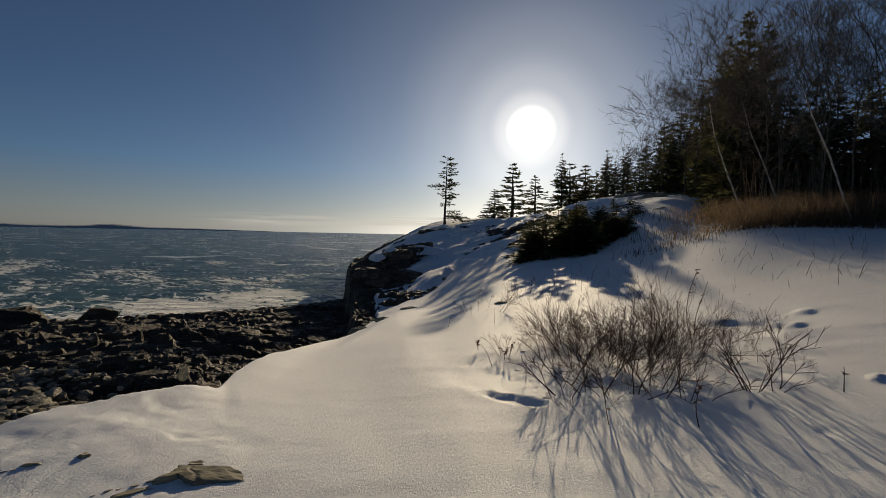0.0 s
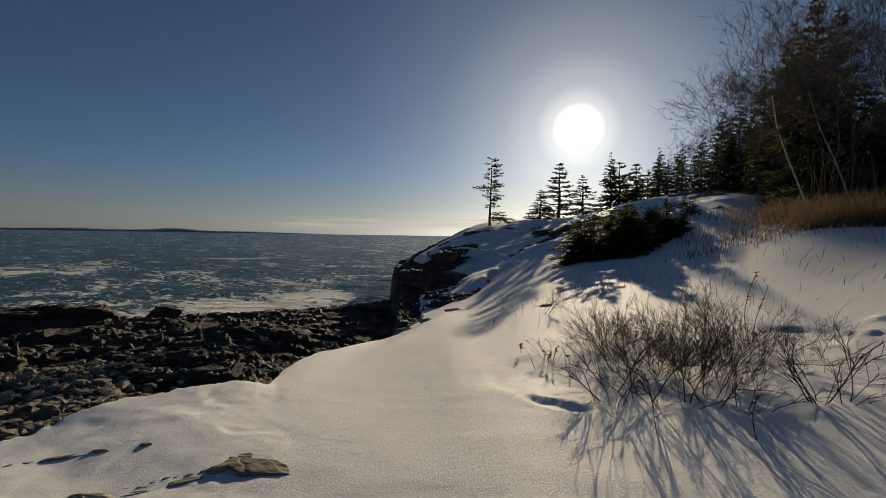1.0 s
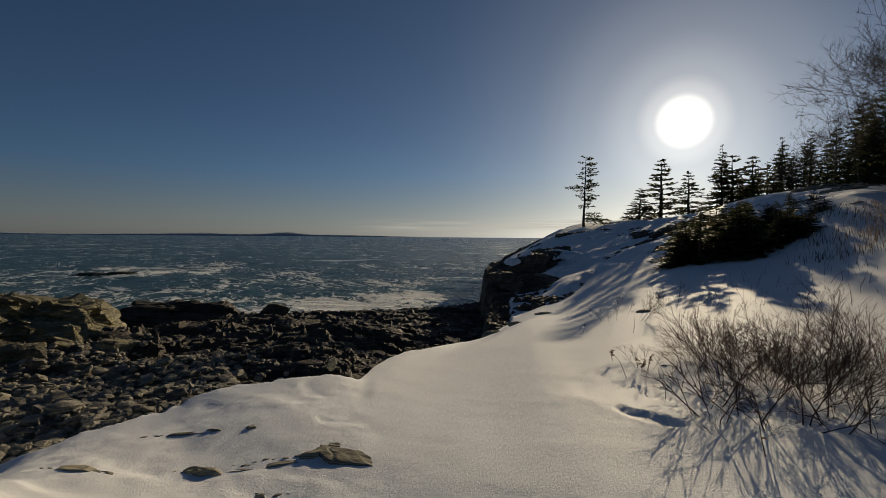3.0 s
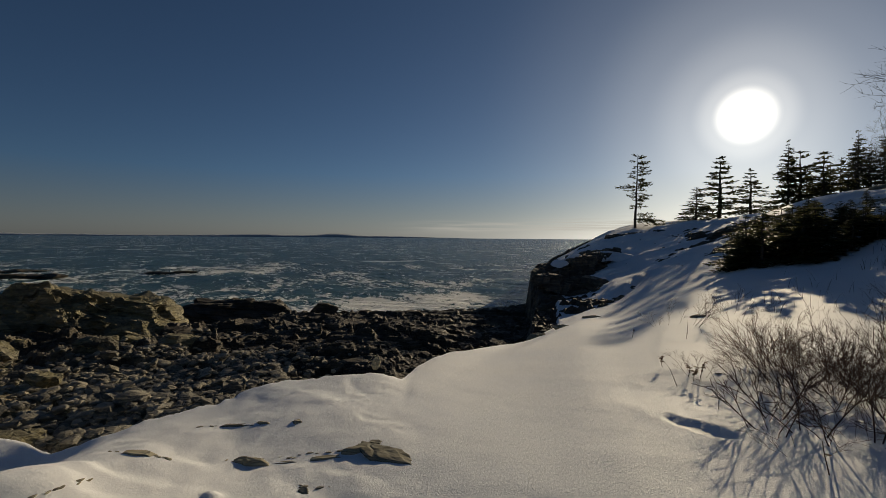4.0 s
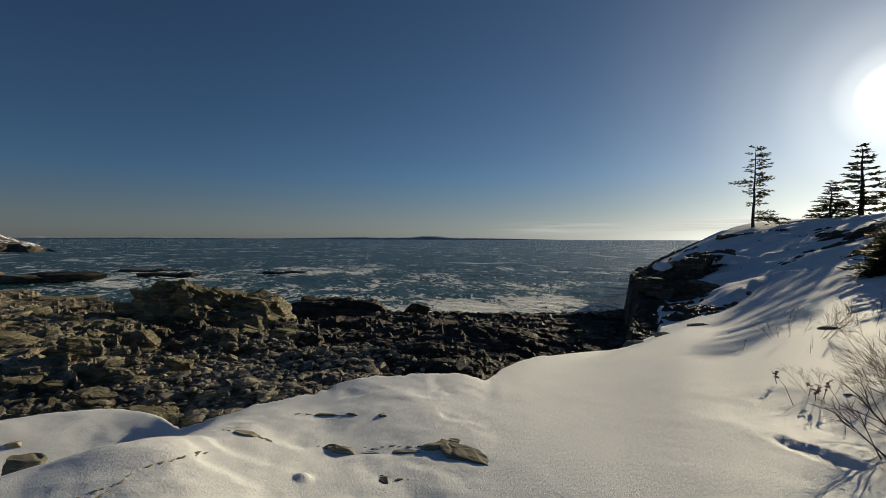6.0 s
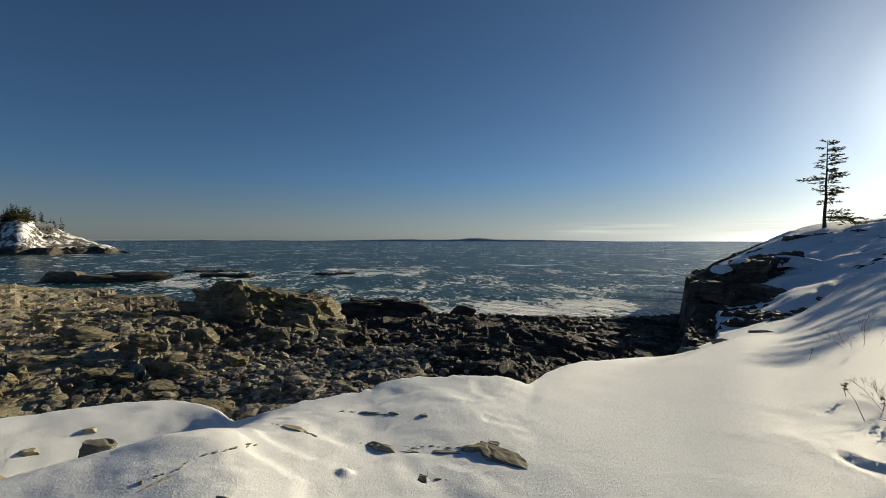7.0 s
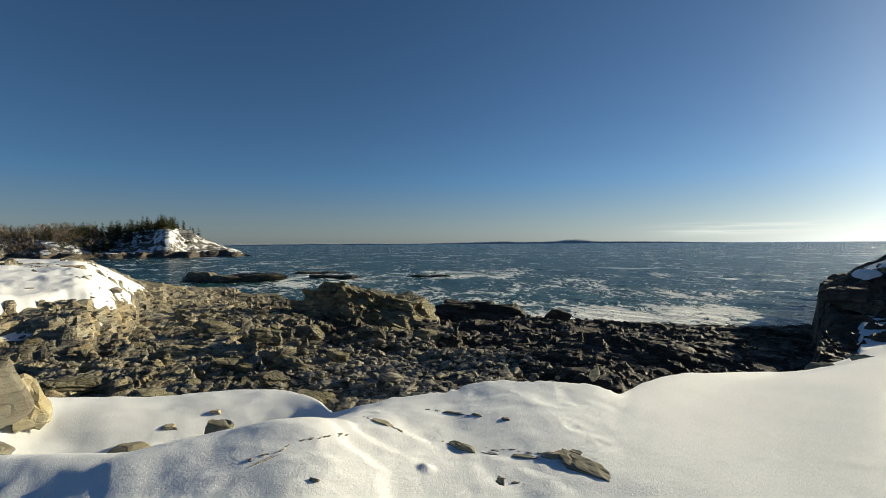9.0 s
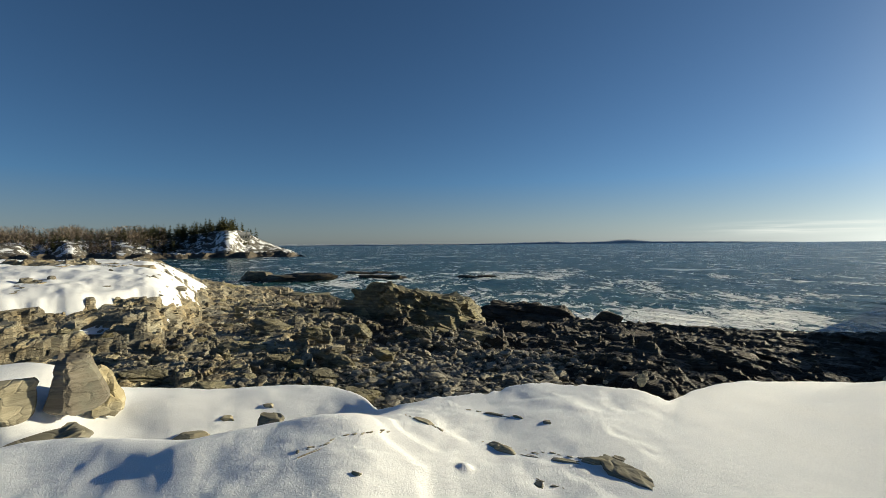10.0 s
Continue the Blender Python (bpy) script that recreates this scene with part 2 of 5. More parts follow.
def snowy_rock_material():
    m, nt, b = material("snowy_rock", 0.9, 0, 0.2)
    v = place(nt, (1, 1, 2.0))
    patch = ramp(nt, grain(nt, v, 0.16, 7, 0.7, 0.5), [(0.49, (0.11, 0.10, 0.085)), (0.55, (0.80, 0.81, 0.83))])
    nt.links.new(patch, b.inputs["Base Color"])
    bump(nt, b, (grain(nt, v, 0.3, 5), 0.8, 1.0))
    return m


FARSNOW = snowy_rock_material()
FARSHORE = rock_material("tide_rock", (0.025, 0.021, 0.017), (0.055, 0.047, 0.038), (0.10, 0.088, 0.07), None, 0.85, (4, 8, 20), joint=0.3)
BAREWOOD = leaf_material("leafless_twigs", (0.15, 0.115, 0.085), (0.27, 0.215, 0.165), 0.8, 0.2)
HOUSEGREY = plain_material("grey_shingle", (0.22, 0.22, 0.22), (0.32, 0.32, 0.31), 3)
DARKGLASS = plain_material("dark_pane", (0.03, 0.035, 0.04), (0.05, 0.055, 0.06), 1, 0.2)


# ---------------------------------------------------------------- numbers for landforms
def hashed(ix, iy, seed):
    h = (ix.astype(np.int64) * 374761393 + iy.astype(np.int64) * 668265263 + seed * 974634777) & 0xFFFFFFFF
    h = ((h ^ (h >> 13)) * 1274126177) & 0xFFFFFFFF
    return ((h ^ (h >> 16)) & 0xFFFFFF) / float(0xFFFFFF)


def lattice(x, y, seed=0):
    """Smooth noise between -1 and 1."""
    ix, iy = np.floor(x), np.floor(y)
    fx, fy = x - ix, y - iy
    fx, fy = fx * fx * fx * (fx * (fx * 6 - 15) + 10), fy * fy * fy * (fy * (fy * 6 - 15) + 10)
    a, b = hashed(ix, iy, seed), hashed(ix + 1, iy, seed)
    c, d = hashed(ix, iy + 1, seed), hashed(ix + 1, iy + 1, seed)
    return 2 * ((a * (1 - fx) + b * fx) * (1 - fy) + (c * (1 - fx) + d * fx) * fy) - 1


def fbm(x, y, scale, octaves=4, seed=0, gain=0.5):
    out, amp, total = 0, 1.0, 0
    for o in range(octaves):
        out = out + amp * lattice(x * scale + 17.3 * o, y * scale - 9.1 * o, seed + o)
        total, amp, scale = total + amp, amp * gain, scale * 2.03
    return out / total


def blocks(x, y, size, seed=0):
    """A level for each cell of a broken pattern, and the distance to the cell's edge."""
    u, v = x / size, y / size
    iu, iv = np.floor(u), np.floor(v)
    best, second, level = np.full(u.shape, 9.0), np.full(u.shape, 9.0), np.zeros(u.shape)
    for di in (-1, 0, 1):
        for dj in (-1, 0, 1):
            cu, cv = iu + di, iv + dj
            d = np.hypot(cu + hashed(cu, cv, seed) - u, cv + hashed(cu, cv, seed + 5) - v)
            near = d < best
            second = np.where(near, best, np.minimum(second, d))
            level = np.where(near, hashed(cu, cv, seed + 9) * 2 - 1, level)
            best = np.where(near, d, best)
    return level, second - best


def smooth(a, b, x):
    t = np.clip((x - a) / (b - a), 0, 1)
    return t * t * (3 - 2 * t)


def curve(x, xs, ys):
    """A soft line through the knots."""
    xs, ys = np.array(xs, float), np.array(ys, float)
    m = np.gradient(ys, xs)
    x = np.clip(x, xs[0], xs[-1])
    k = np.clip(np.searchsorted(xs, x, side="right") - 1, 0, len(xs) - 2)
    h = xs[k + 1] - xs[k]
    t = (x - xs[k]) / h
    return ((1 + 2 * t) * (1 - t) ** 2 * ys[k] + t * (1 - t) ** 2 * h * m[k]
            + t * t * (3 - 2 * t) * ys[k + 1] + t * t * (t - 1) * h * m[k + 1])


SEA = -5.0
HUB = (0.4, 0.03)            # the plan's centre, under the walk
# heights of the hillside along bearings, at these distances from the hub
HILL_R = (0, 4, 8, 14, 22, 34, 46, 60, 90)
HILL = {
    -60: (0, 0, 0.30, 1.00, 2.20, 3.2, 4.0, 5.0, 6.0),
    -43: (0, 0, 0.25, 0.90, 2.15, 3.4, 5.0, 6.0, 7.0),
    -31: (0, 0, 0.10, 0.50, 1.95, 3.1, 5.1, 6.0, 6.5),
    -25: (0, -0.02, 0.05, 0.30, 1.30, 3.8, 5.6, 6.2, 6.8),
    -18: (0, -0.03, 0, 0.15, 0.60, 2.4, 5.0, 5.3, 5.5),
    -10: (0, -0.05, -0.10, -0.15, 0.10, 1.05, 2.8, 4.0, 4.0),
    -3: (0, -0.05, -0.20, -0.50, -0.80, -0.3, 1.3, 3.4, 3.0),
    3: (0, -0.05, -0.35, -0.95, -1.75, -1.5, 0.3, 2.2, 0),
    8: (0, -0.06, -0.40, -1.20, -2.10, -1.6, -0.5, -0.3, -4.0),
    12: (0, -0.06, -0.45, -1.45, -2.30, -1.6, -1.4, -3.0, -6.0),
}
# the snow's edge over the shore: bearing, distance, slope of sight down to it
EDGE_AZ = (-1.3, 1.5, 5.6, 12.1, 18, 23.5, 27, 29, 31, 36, 42, 50, 57, 61, 66, 76, 84, 93, 110)
EDGE_R = (32, 27, 24, 16, 11.5, 9.0, 7.7, 6.7, 6.6, 6.3, 6.2, 6.0, 5.7, 5.8, 6.9, 8.3, 8.5, 8.5, 8)
EDGE_EL = (4.5, 7.0, 8.8, 12.1, 13.2, 14.2, 15.4, 16.6, 16.1, 16.0, 16.0, 17.0, 18.1, 18.5, 17.3, 16.0, 15.2, 13.7, 13)
# the outer crest of the rock shelf before the water
SHELF_AZ = (12, 16, 22, 30, 42, 54, 63, 72, 82, 95, 110)
SHELF_R = (46, 44, 42, 41, 40, 36, 34, 40, 45, 60, 70)
SHELF_EL = (7.8, 8.3, 8.8, 9.1, 9.1, 9.9, 9.2, 5.8, 4.4, 1.6, 1.2)


def bearing(x, y):
    """Degrees to the left of +y round the hub, from -60 to 300, and the distance."""
    az = np.degrees(np.arctan2(-(x - HUB[0]), y - HUB[1]))
    return (az + 60) % 360 - 60, np.hypot(x - HUB[0], y - HUB[1])


def edge_at(az):
    r = curve(az, EDGE_AZ, EDGE_R)
    return r, 1.68 - r * np.tan(np.radians(curve(az, EDGE_AZ, EDGE_EL)))


def soft_edge(az):
    """The same edge with its notches evened out."""
    spans = (-8, -6, -4, -2, 0, 2, 4, 6, 8)
    both = [edge_at(az + d) for d in spans]
    return sum(e[0] for e in both) / len(spans), sum(e[1] for e in both) / len(spans)


def shelf_at(az):
    r = curve(az, SHELF_AZ, SHELF_R)
    return r, 1.68 - r * np.tan(np.radians(curve(az, SHELF_AZ, SHELF_EL)))


def hill_height(az, r):
    keys = sorted(HILL)
    cols = np.stack([curve(r, HILL_R, HILL[k]) for k in keys])
    ks = np.array(keys, float)
    slopes = np.gradient(cols, ks, axis=0)
    a = np.clip(az, ks[0], ks[-1])
    n = np.clip(np.searchsorted(ks, a, side="right") - 1, 0, len(ks) - 2)
    h = ks[n + 1] - ks[n]
    t = (a - ks[n]) / h

    def pick(arr, m):
        return np.take_along_axis(arr, np.broadcast_to(m, np.shape(r))[None], 0)[0]
    return ((1 + 2 * t) * (1 - t) ** 2 * pick(cols, n) + t * (1 - t) ** 2 * h * pick(slopes, n)
            + t * t * (3 - 2 * t) * pick(cols, n + 1) + t * t * (t - 1) * h * pick(slopes, n + 1))


def bank_height(az, r):
    """The snow bank above the shore."""
    er, ez = edge_at(az)
    near = curve(az, (0, 12, 39, 55, 65, 80, 90, 101, 115), (-0.04, -0.05, -0.04, 0.05, 0.17, 0.17, 0.16, 0.17, 0.15))
    sr, sz = soft_edge(az)
    t = np.clip((r - 3.2) / (sr - 3.2), 0, 2)
    z = near + (sz - near) * t ** 1.15
    end = near + (sz - near) * np.clip((er - 3.2) / (sr - 3.2), 0, 2) ** 1.15
    z = z + (ez - end) * smooth(er * 0.72, er, r)
    crest = 4.0 + 0.9 * smooth(84, 100, az)
    hollow = smooth(60, 70, az) * np.exp(-((r - crest - 1.7) / 0.9) ** 2)
    tilt = 0.075 * (r * np.cos(np.radians(az)) - 0.8) * smooth(48, 66, az) * smooth(5.5, 3.8, r) * smooth(0.5, 2.0, r)
    return z - 0.46 * hollow + 0.12 * smooth(58, 68, az) * np.exp(-((r - crest) / 0.5) ** 2) + tilt


def behind(az, value, other):
    """Round the back of the plan the left side runs over into the right side."""
    t = smooth(125, 280, az)
    return value * (1 - t) + other * t


def snow_base(x, y):
    az, r = bearing(x, y)
    front = np.where(az > 120, 120, az)
    hill, bank = hill_height(front, r), bank_height(np.minimum(front, 115), r)
    t = smooth(1, 14, front)
    z = hill * (1 - t) + bank * t
    return behind(az, z, hill_height(np.full(np.shape(r), -60.0), r))


def rock_height(x, y):
    az, r = bearing(x, y)
    front = np.minimum(az, 115)
    er, ez = edge_at(front)
    sr, sz = shelf_at(front)
    # shore: down from the snow's edge, along to the shelf's crest, then under water
    foot = np.minimum(ez - 0.75 + 0.35 * smooth(60, 75, front), -0.95)
    foot = foot - 0.9 * smooth(34, 14, front)
    k = np.clip((r - er) / (sr - er), 0, 1)
    shore = foot + (sz - foot) * k ** 1.3
    shore = np.where(r < er, (snow_base(x, y) - 0.3) * smooth(er, er - 1.5, r) + foot * (1 - smooth(er, er - 1.5, r)), shore)
    rise = curve(r, (14, 16, 18, 20, 23, 40, 70), (-3, -0.75, -0.15, 0.4, 0.75, 0.7, -3))
    shore = np.maximum(shore, rise - 2.2 * smooth(90, 82, front) - 14 * smooth(82.5, 77, front))
    out_to = np.clip((r - sr) / 5.0, 0, 8)
    shore = shore - np.where(r > sr, 2.2 * smooth(0, 1.0, out_to) + 0.5 * out_to, 0)
    hill = hill_height(front, r) - 0.45 * smooth(er + 1.5, er - 0.5, r) + np.where(front < 12, 0.0, 0)
    t = smooth(11.5, 12.2, front + 0.4 * lattice(r * 0.4, r * 0, 3))
    z = hill * (1 - t) + shore * t
    z = behind(az, z, hill_height(np.full(np.shape(r), -60.0), r) - 0.5)
    # broken beds
    rough = smooth(er - 0.6, er + 1.0, r)
    rough = np.where(front < 12, np.maximum(rough * smooth(-4, 1, front), 0.75 * smooth(30, 36, r) * smooth(-32, -22, front)), rough)
    l1, e1 = blocks(x + 0.3 * y, y * 1.7 - 0.2 * x, 2.6, 11)
    l2, e2 = blocks(x, y * 1.8 - 0.3 * x, 0.85, 23)
    l3, e3 = blocks(x * 1.3, y * 0.9 + 0.2 * x, 0.38, 29)
    wob = fbm(x, y, 0.16, 4, 40)
    left = smooth(60, 82, front)
    beach = smooth(36, 46, front) * smooth(74, 66, front) * smooth(17, 12, r)           # the cobbled cove lies flatter
    add = (0.38 - 0.24 * left) * l1 * smooth(0, 0.10, e1) + 0.15 * (1 - 0.6 * left) * l2 * smooth(0, 0.12, e2) + 0.07 * (1 - 0.5 * left) * l3 * smooth(0, 0.10, e3) + 0.45 * wob + 0.10 * fbm(x, y, 1.6, 3, 60)
    # the wet shelf runs in long low ribs along its beds
    along, across = 0.906 * x + 0.42 * y, 0.906 * y - 0.42 * x
    ribs = 0.40 * fbm(along * 0.30, across, 0.42, 4, 44) + 0.16 * lattice(along * 0.35, across * 2.1, 46)
    l4, e4 = blocks(along * 0.42, across * 1.25, 0.95, 31)
    ribs = ribs + 0.17 * l4 * smooth(0, 0.09, e4) + 0.05 * l3
    shelf = smooth(50, 38, front) * smooth(11, 12.5, front)
    add = add * (1 - shelf) + ribs * shelf
    calm = 0.45 * smooth(sr - 10, sr - 2, r) * smooth(70, 60, front) * smooth(12, 13, front)
    z = z + add * rough * (1 - 0.75 * beach) * (1 - calm) - 0.15 * calm
    # thin beds that dip a little, broken off in steps
    for bed, seed, share in ((0.40, 70, 0.60 + 0.15 * left), (0.13, 72, 0.88)):
        dip = 0.10 * x - 0.07 * y + 0.22 * fbm(x, y, 0.14, 3, seed) + (0.35 - 0.22 * left) * bed * l2 + (0.25 - 0.19 * left) * bed * l3
        q = (z + dip) / bed
        stepped = (np.floor(q) + smooth(0.62, 1.0, q - np.floor(q))) * bed - dip
        z = z + (stepped - z) * share * np.clip(rough, 0, 1) * (1 - 0.7 * beach)
    return z + (0.030 * fbm(x, y, 3.2, 3, 75) - 0.05 * smooth(0.06, 0.0, e2) - 0.03 * smooth(0.08, 0.0, e3) * left) * rough


# hollows pressed into the snow: x, y, half length, half width, turn, depth (a negative one is a lump)
DENTS = ((0.79, 4.87, 0.32, 0.13, -35, 0.045), (0.98, 4.72, 0.09, 0.07, -20, 0.02), (6.75, 8.55, 0.22, 0.14, 30, -0.05), (5.95, 7.7, 0.20, 0.10, 30, -0.05), (5.75, 7.95, 0.12, 0.10, 0, -0.05), (4.9, 5.1, 0.10, 0.08, 0, -0.06),
         (3.3, 3.9, 0.08, 0.06, 30, 0.018), (2.6, 3.3, 0.05, 0.04, 0, 0.012), (-2.24, 2.13, 0.06, 0.05, 0, -0.03), (-7.1, -1.35, 1.05, 0.85, 0, -0.52), (-6.0, -0.95, 0.6, 0.7, 0, -0.16))


def snow_height(x, y):
    az, r = bearing(x, y)
    front = np.minimum(az, 115)
    er, _ = edge_at(front)
    z = snow_base(x, y)
    soft = (0.014 + 0.02 * smooth(30, 50, front)) * fbm(x, y, 0.45, 3, 80) + 0.007 * fbm(x * 0.6 + y * 0.4, y * 1.5, 2.2, 3, 90)
    # ripples and small steps near the stones
    soft = soft + 0.04 * smooth(22, 34, front) * smooth(10, 6, r) * (fbm(x, y, 1.1, 4, 99) + 0.12 * fbm(x, y, 5.0, 3, 101))
    z = z * smooth(0.1, 2.6, r) + soft * smooth(0.3, 2, r)
    for dx, dy, length, width, turn, deep in DENTS:
        c, s = math.cos(radians(turn)), math.sin(radians(turn))
        u, v = (c * (x - dx) + s * (y - dy)) / length, (c * (y - dy) - s * (x - dx)) / width
        d = np.sqrt(u ** 2 + v ** 2) * (1 + (0.16 * lattice(x * 9, y * 9, 150) + 0.10 * lattice(x * 23, y * 23, 151)) * (deep > 0))
        z = z - deep * np.exp(-d ** (6 if deep > 0.04 else 3)) + (0.10 * deep * np.exp(-((d - 1.35) / 0.3) ** 2) if deep > 0.04 else 0)
    # the wind has scooped a hollow round the shrubs, with a lip on its near side
    u, v = (x - 2.35 + 0.12 * (y - 6)) / 1.95, (y - 6.15 - 0.10 * (x - 2.3)) / 1.25
    d = np.sqrt(u ** 2 + v ** 2) * (1 + 0.12 * lattice(x * 1.6, y * 1.6, 160) + 0.04 * lattice(x * 5, y * 5, 161))
    z = z - 0.12 * smooth(1.25, 0.45, d) + 0.005 * np.exp(-((d - 1.25) / 0.12) ** 2) * (v < -0.3)
    u, v = (x - 5.3) / 0.55, (y - 8.0) / 0.7
    z = z - 0.07 * smooth(1.2, 0.5, np.sqrt(u ** 2 + v ** 2) * (1 + 0.2 * lattice(x * 3, y * 3, 162)))
    # thin crusts broken off in small steps about the stones
    crust = 0.22 * smooth(0.05, 0.25, fbm(x, y, 0.9, 3, 140)) * smooth(24, 33, front) * smooth(72, 60, front) * smooth(2.0, 2.8, r) * smooth(7.6, 6.0, r)
    lean = 0.03 * x - 0.05 * y + 0.16 * fbm(x, y, 0.6, 4, 130)
    q = (z + lean) / 0.11
    z = z + ((np.floor(q) + smooth(0.5, 1.0, q - np.floor(q))) * 0.11 - lean - z) * crust
    # thin and broken cover on the rocky ridge
    ridge = np.where(front < 12.4, smooth(er + 0.5, er + 3, r) * smooth(-5, 0, front), 0)
    ridge = np.maximum(ridge, 0.8 * smooth(33, 38, r) * smooth(-30, -22, front) * (front < 12.4))
    cover = rock_smooth(x, y) + 0.42 * fbm(x, y, 0.22, 4, 120) + 0.30 - 0.50 * smooth(2, 6, front) - 6.0 * smooth(8.8, 10.8, front)
    return z * (1 - ridge) + cover * ridge


def rock_smooth(x, y):
    az, r = bearing(x, y)
    front = np.minimum(az, 115)
    return hill_height(front, r)


TABLE_AZ = np.concatenate([np.arange(-60, 112, 0.5), np.arange(112, 301, 6.0)])
TABLE_R = 0.4 * (115 / 0.4) ** np.linspace(0, 1, 300)


def height_table():
    az, r = np.meshgrid(np.radians(TABLE_AZ), TABLE_R)
    x, y = HUB[0] - r * np.sin(az), HUB[1] + r * np.cos(az)
    return snow_height(x, y), rock_height(x, y)


SNOW_TABLE, ROCK_TABLE = height_table()


def read_table(table, x, y):
    az = (math.degrees(math.atan2(-(x - HUB[0]), y - HUB[1])) + 60) % 360 - 60
    r = min(max(math.hypot(x - HUB[0], y - HUB[1]), 0.41), 114.0)
    i = min(max(int(np.searchsorted(TABLE_AZ, az)) - 1, 0), len(TABLE_AZ) - 2)
    j = min(max(int(np.searchsorted(TABLE_R, r)) - 1, 0), len(TABLE_R) - 2)
    u = (az - TABLE_AZ[i]) / (TABLE_AZ[i + 1] - TABLE_AZ[i])
    v = (r - TABLE_R[j]) / (TABLE_R[j + 1] - TABLE_R[j])
    return float((table[j, i] * (1 - u) + table[j, i + 1] * u) * (1 - v) + (table[j + 1, i] * (1 - u) + table[j + 1, i + 1] * u) * v)


def rock_at(x, y):
    return read_table(ROCK_TABLE, x, y)


def ground_at(x, y):
    return max(read_table(SNOW_TABLE, x, y), rock_at(x, y))


# ---------------------------------------------------------------- building helpers
def link_mesh(name, verts, faces, mat, parent=None, label="", shade=True):
    me = bpy.data.meshes.new(name)
    me.from_pydata(verts if isinstance(verts, list) else verts.tolist(), [], faces if isinstance(faces, list) else faces.tolist())
    if shade:
        me.polygons.foreach_set("use_smooth", np.ones(len(me.polygons), bool))
    me.materials.append(mat)
    ob = new(name, me)
    if parent:
        ob.parent = parent
    if label:
        ob["label"] = label
    return ob


def grid_faces(rows, cols, closed=False):
    i = np.arange(rows - 1)[:, None]
    j = np.arange(cols if closed else cols - 1)[None, :]
    k = (j + 1) % cols
    return np.stack([i * cols + j, i * cols + k, (i + 1) * cols + k, (i + 1) * cols + j], -1).reshape(-1, 4)


def polar_angles(step=0.28):
    front = np.arange(-52, 112, step)
    back = np.arange(112, 308, 3.0)
    return np.concatenate([front, back])


# ---------------------------------------------------------------- ground
def snow_sheet():
    az = polar_angles()
    front = np.where(az > 296, az - 360, np.minimum(az, 115))
    er, _ = edge_at(front)
    wav = 0.16 * lattice(az * 0.30, az * 0, 5) + 0.05 * lattice(az * 1.1, az * 0, 6) + 0.02 * lattice(az * 3.1, az * 0, 7)
    shore = smooth(10.5, 12.5, az) * smooth(150, 118, az)
    reach = behind(az, er, 32.0) * (az <= 296) + 32.0 * (az > 296) + wav * shore
    s = np.linspace(0, 1, 360)[:, None]
    inner = 0.05 * (reach[None, :] / 0.05) ** (s ** 0.6)
    steps = np.array([0.05, 0.06, 0.02, -0.1, -0.5])[:, None]
    drops = np.array([0.10, 0.28, 0.5, 0.8, 1.4])[:, None]
    t = np.linspace(0, 1, 150)[1:, None]
    a = np.radians(az)[None, :]

    def at_r(r):
        return HUB[0] - r * np.sin(a), HUB[1] + r * np.cos(a)
    x, y = at_r(inner)
    z = snow_height(x, y)
    lip = smooth(0.35, 0.0, reach[None, :] - inner) * shore[None, :]
    z = z - 0.10 * lip ** 2
    # beyond the edge: onward over the hill, or down over the lip into the bank
    outer = reach[None, :] * (95.0 / reach[None, :]) ** t
    xo, yo = at_r(outer)
    zo = snow_height(xo, yo)
    k = np.minimum(np.arange(len(t)), 4)
    down = shore[None, :] > 0.5
    ro = np.where(down, reach[None, :] + steps[k], outer)
    xo, yo = at_r(ro)
    zo = np.where(down, z[-1][None, :] - drops[k] * (1 + 0.5 * wav), zo)
    v = np.concatenate([np.stack([x, y, z], -1), np.stack([xo, yo, zo], -1)], 0)
    n, m = v.shape[:2]
    faces = grid_faces(n, m, True)[:, ::-1].reshape(n - 1, m, 4)
    both = down[0] & np.roll(down[0], -1)
    mixed = down[0] ^ np.roll(down[0], -1)
    keep = np.ones((n - 1, m), bool)
    keep[len(s) + 4:, both] = False
    keep[len(s) - 1:, mixed] = False
    ob = link_mesh("snow_ground", v.reshape(-1, 3), faces[keep], SNOW)
    return tagged(ob, "wind-smoothed white snow covering the bank above the shore", "snow", kind="structure")


def bedrock():
    az = np.concatenate([np.arange(-52, 112, 0.30), np.arange(112, 308, 3.0)])
    s = np.linspace(0, 1, 500)[:, None]
    r = 5.5 * (100 / 5.5) ** s
    a = np.radians(az)[None, :]
    x, y = HUB[0] - r * np.sin(a), HUB[1] + r * np.cos(a)
    z = rock_height(x, y)
    v = np.stack([x, y, z], -1)
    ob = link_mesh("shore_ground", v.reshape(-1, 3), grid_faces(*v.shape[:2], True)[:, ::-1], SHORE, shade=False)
    return tagged(ob, "dark broken bedrock shelving down from the snow to the sea", "rock shore", kind="structure")


OFFSHORE = ((-79, 30, 9), (-92, 45, 8), (-70, 62, 7))


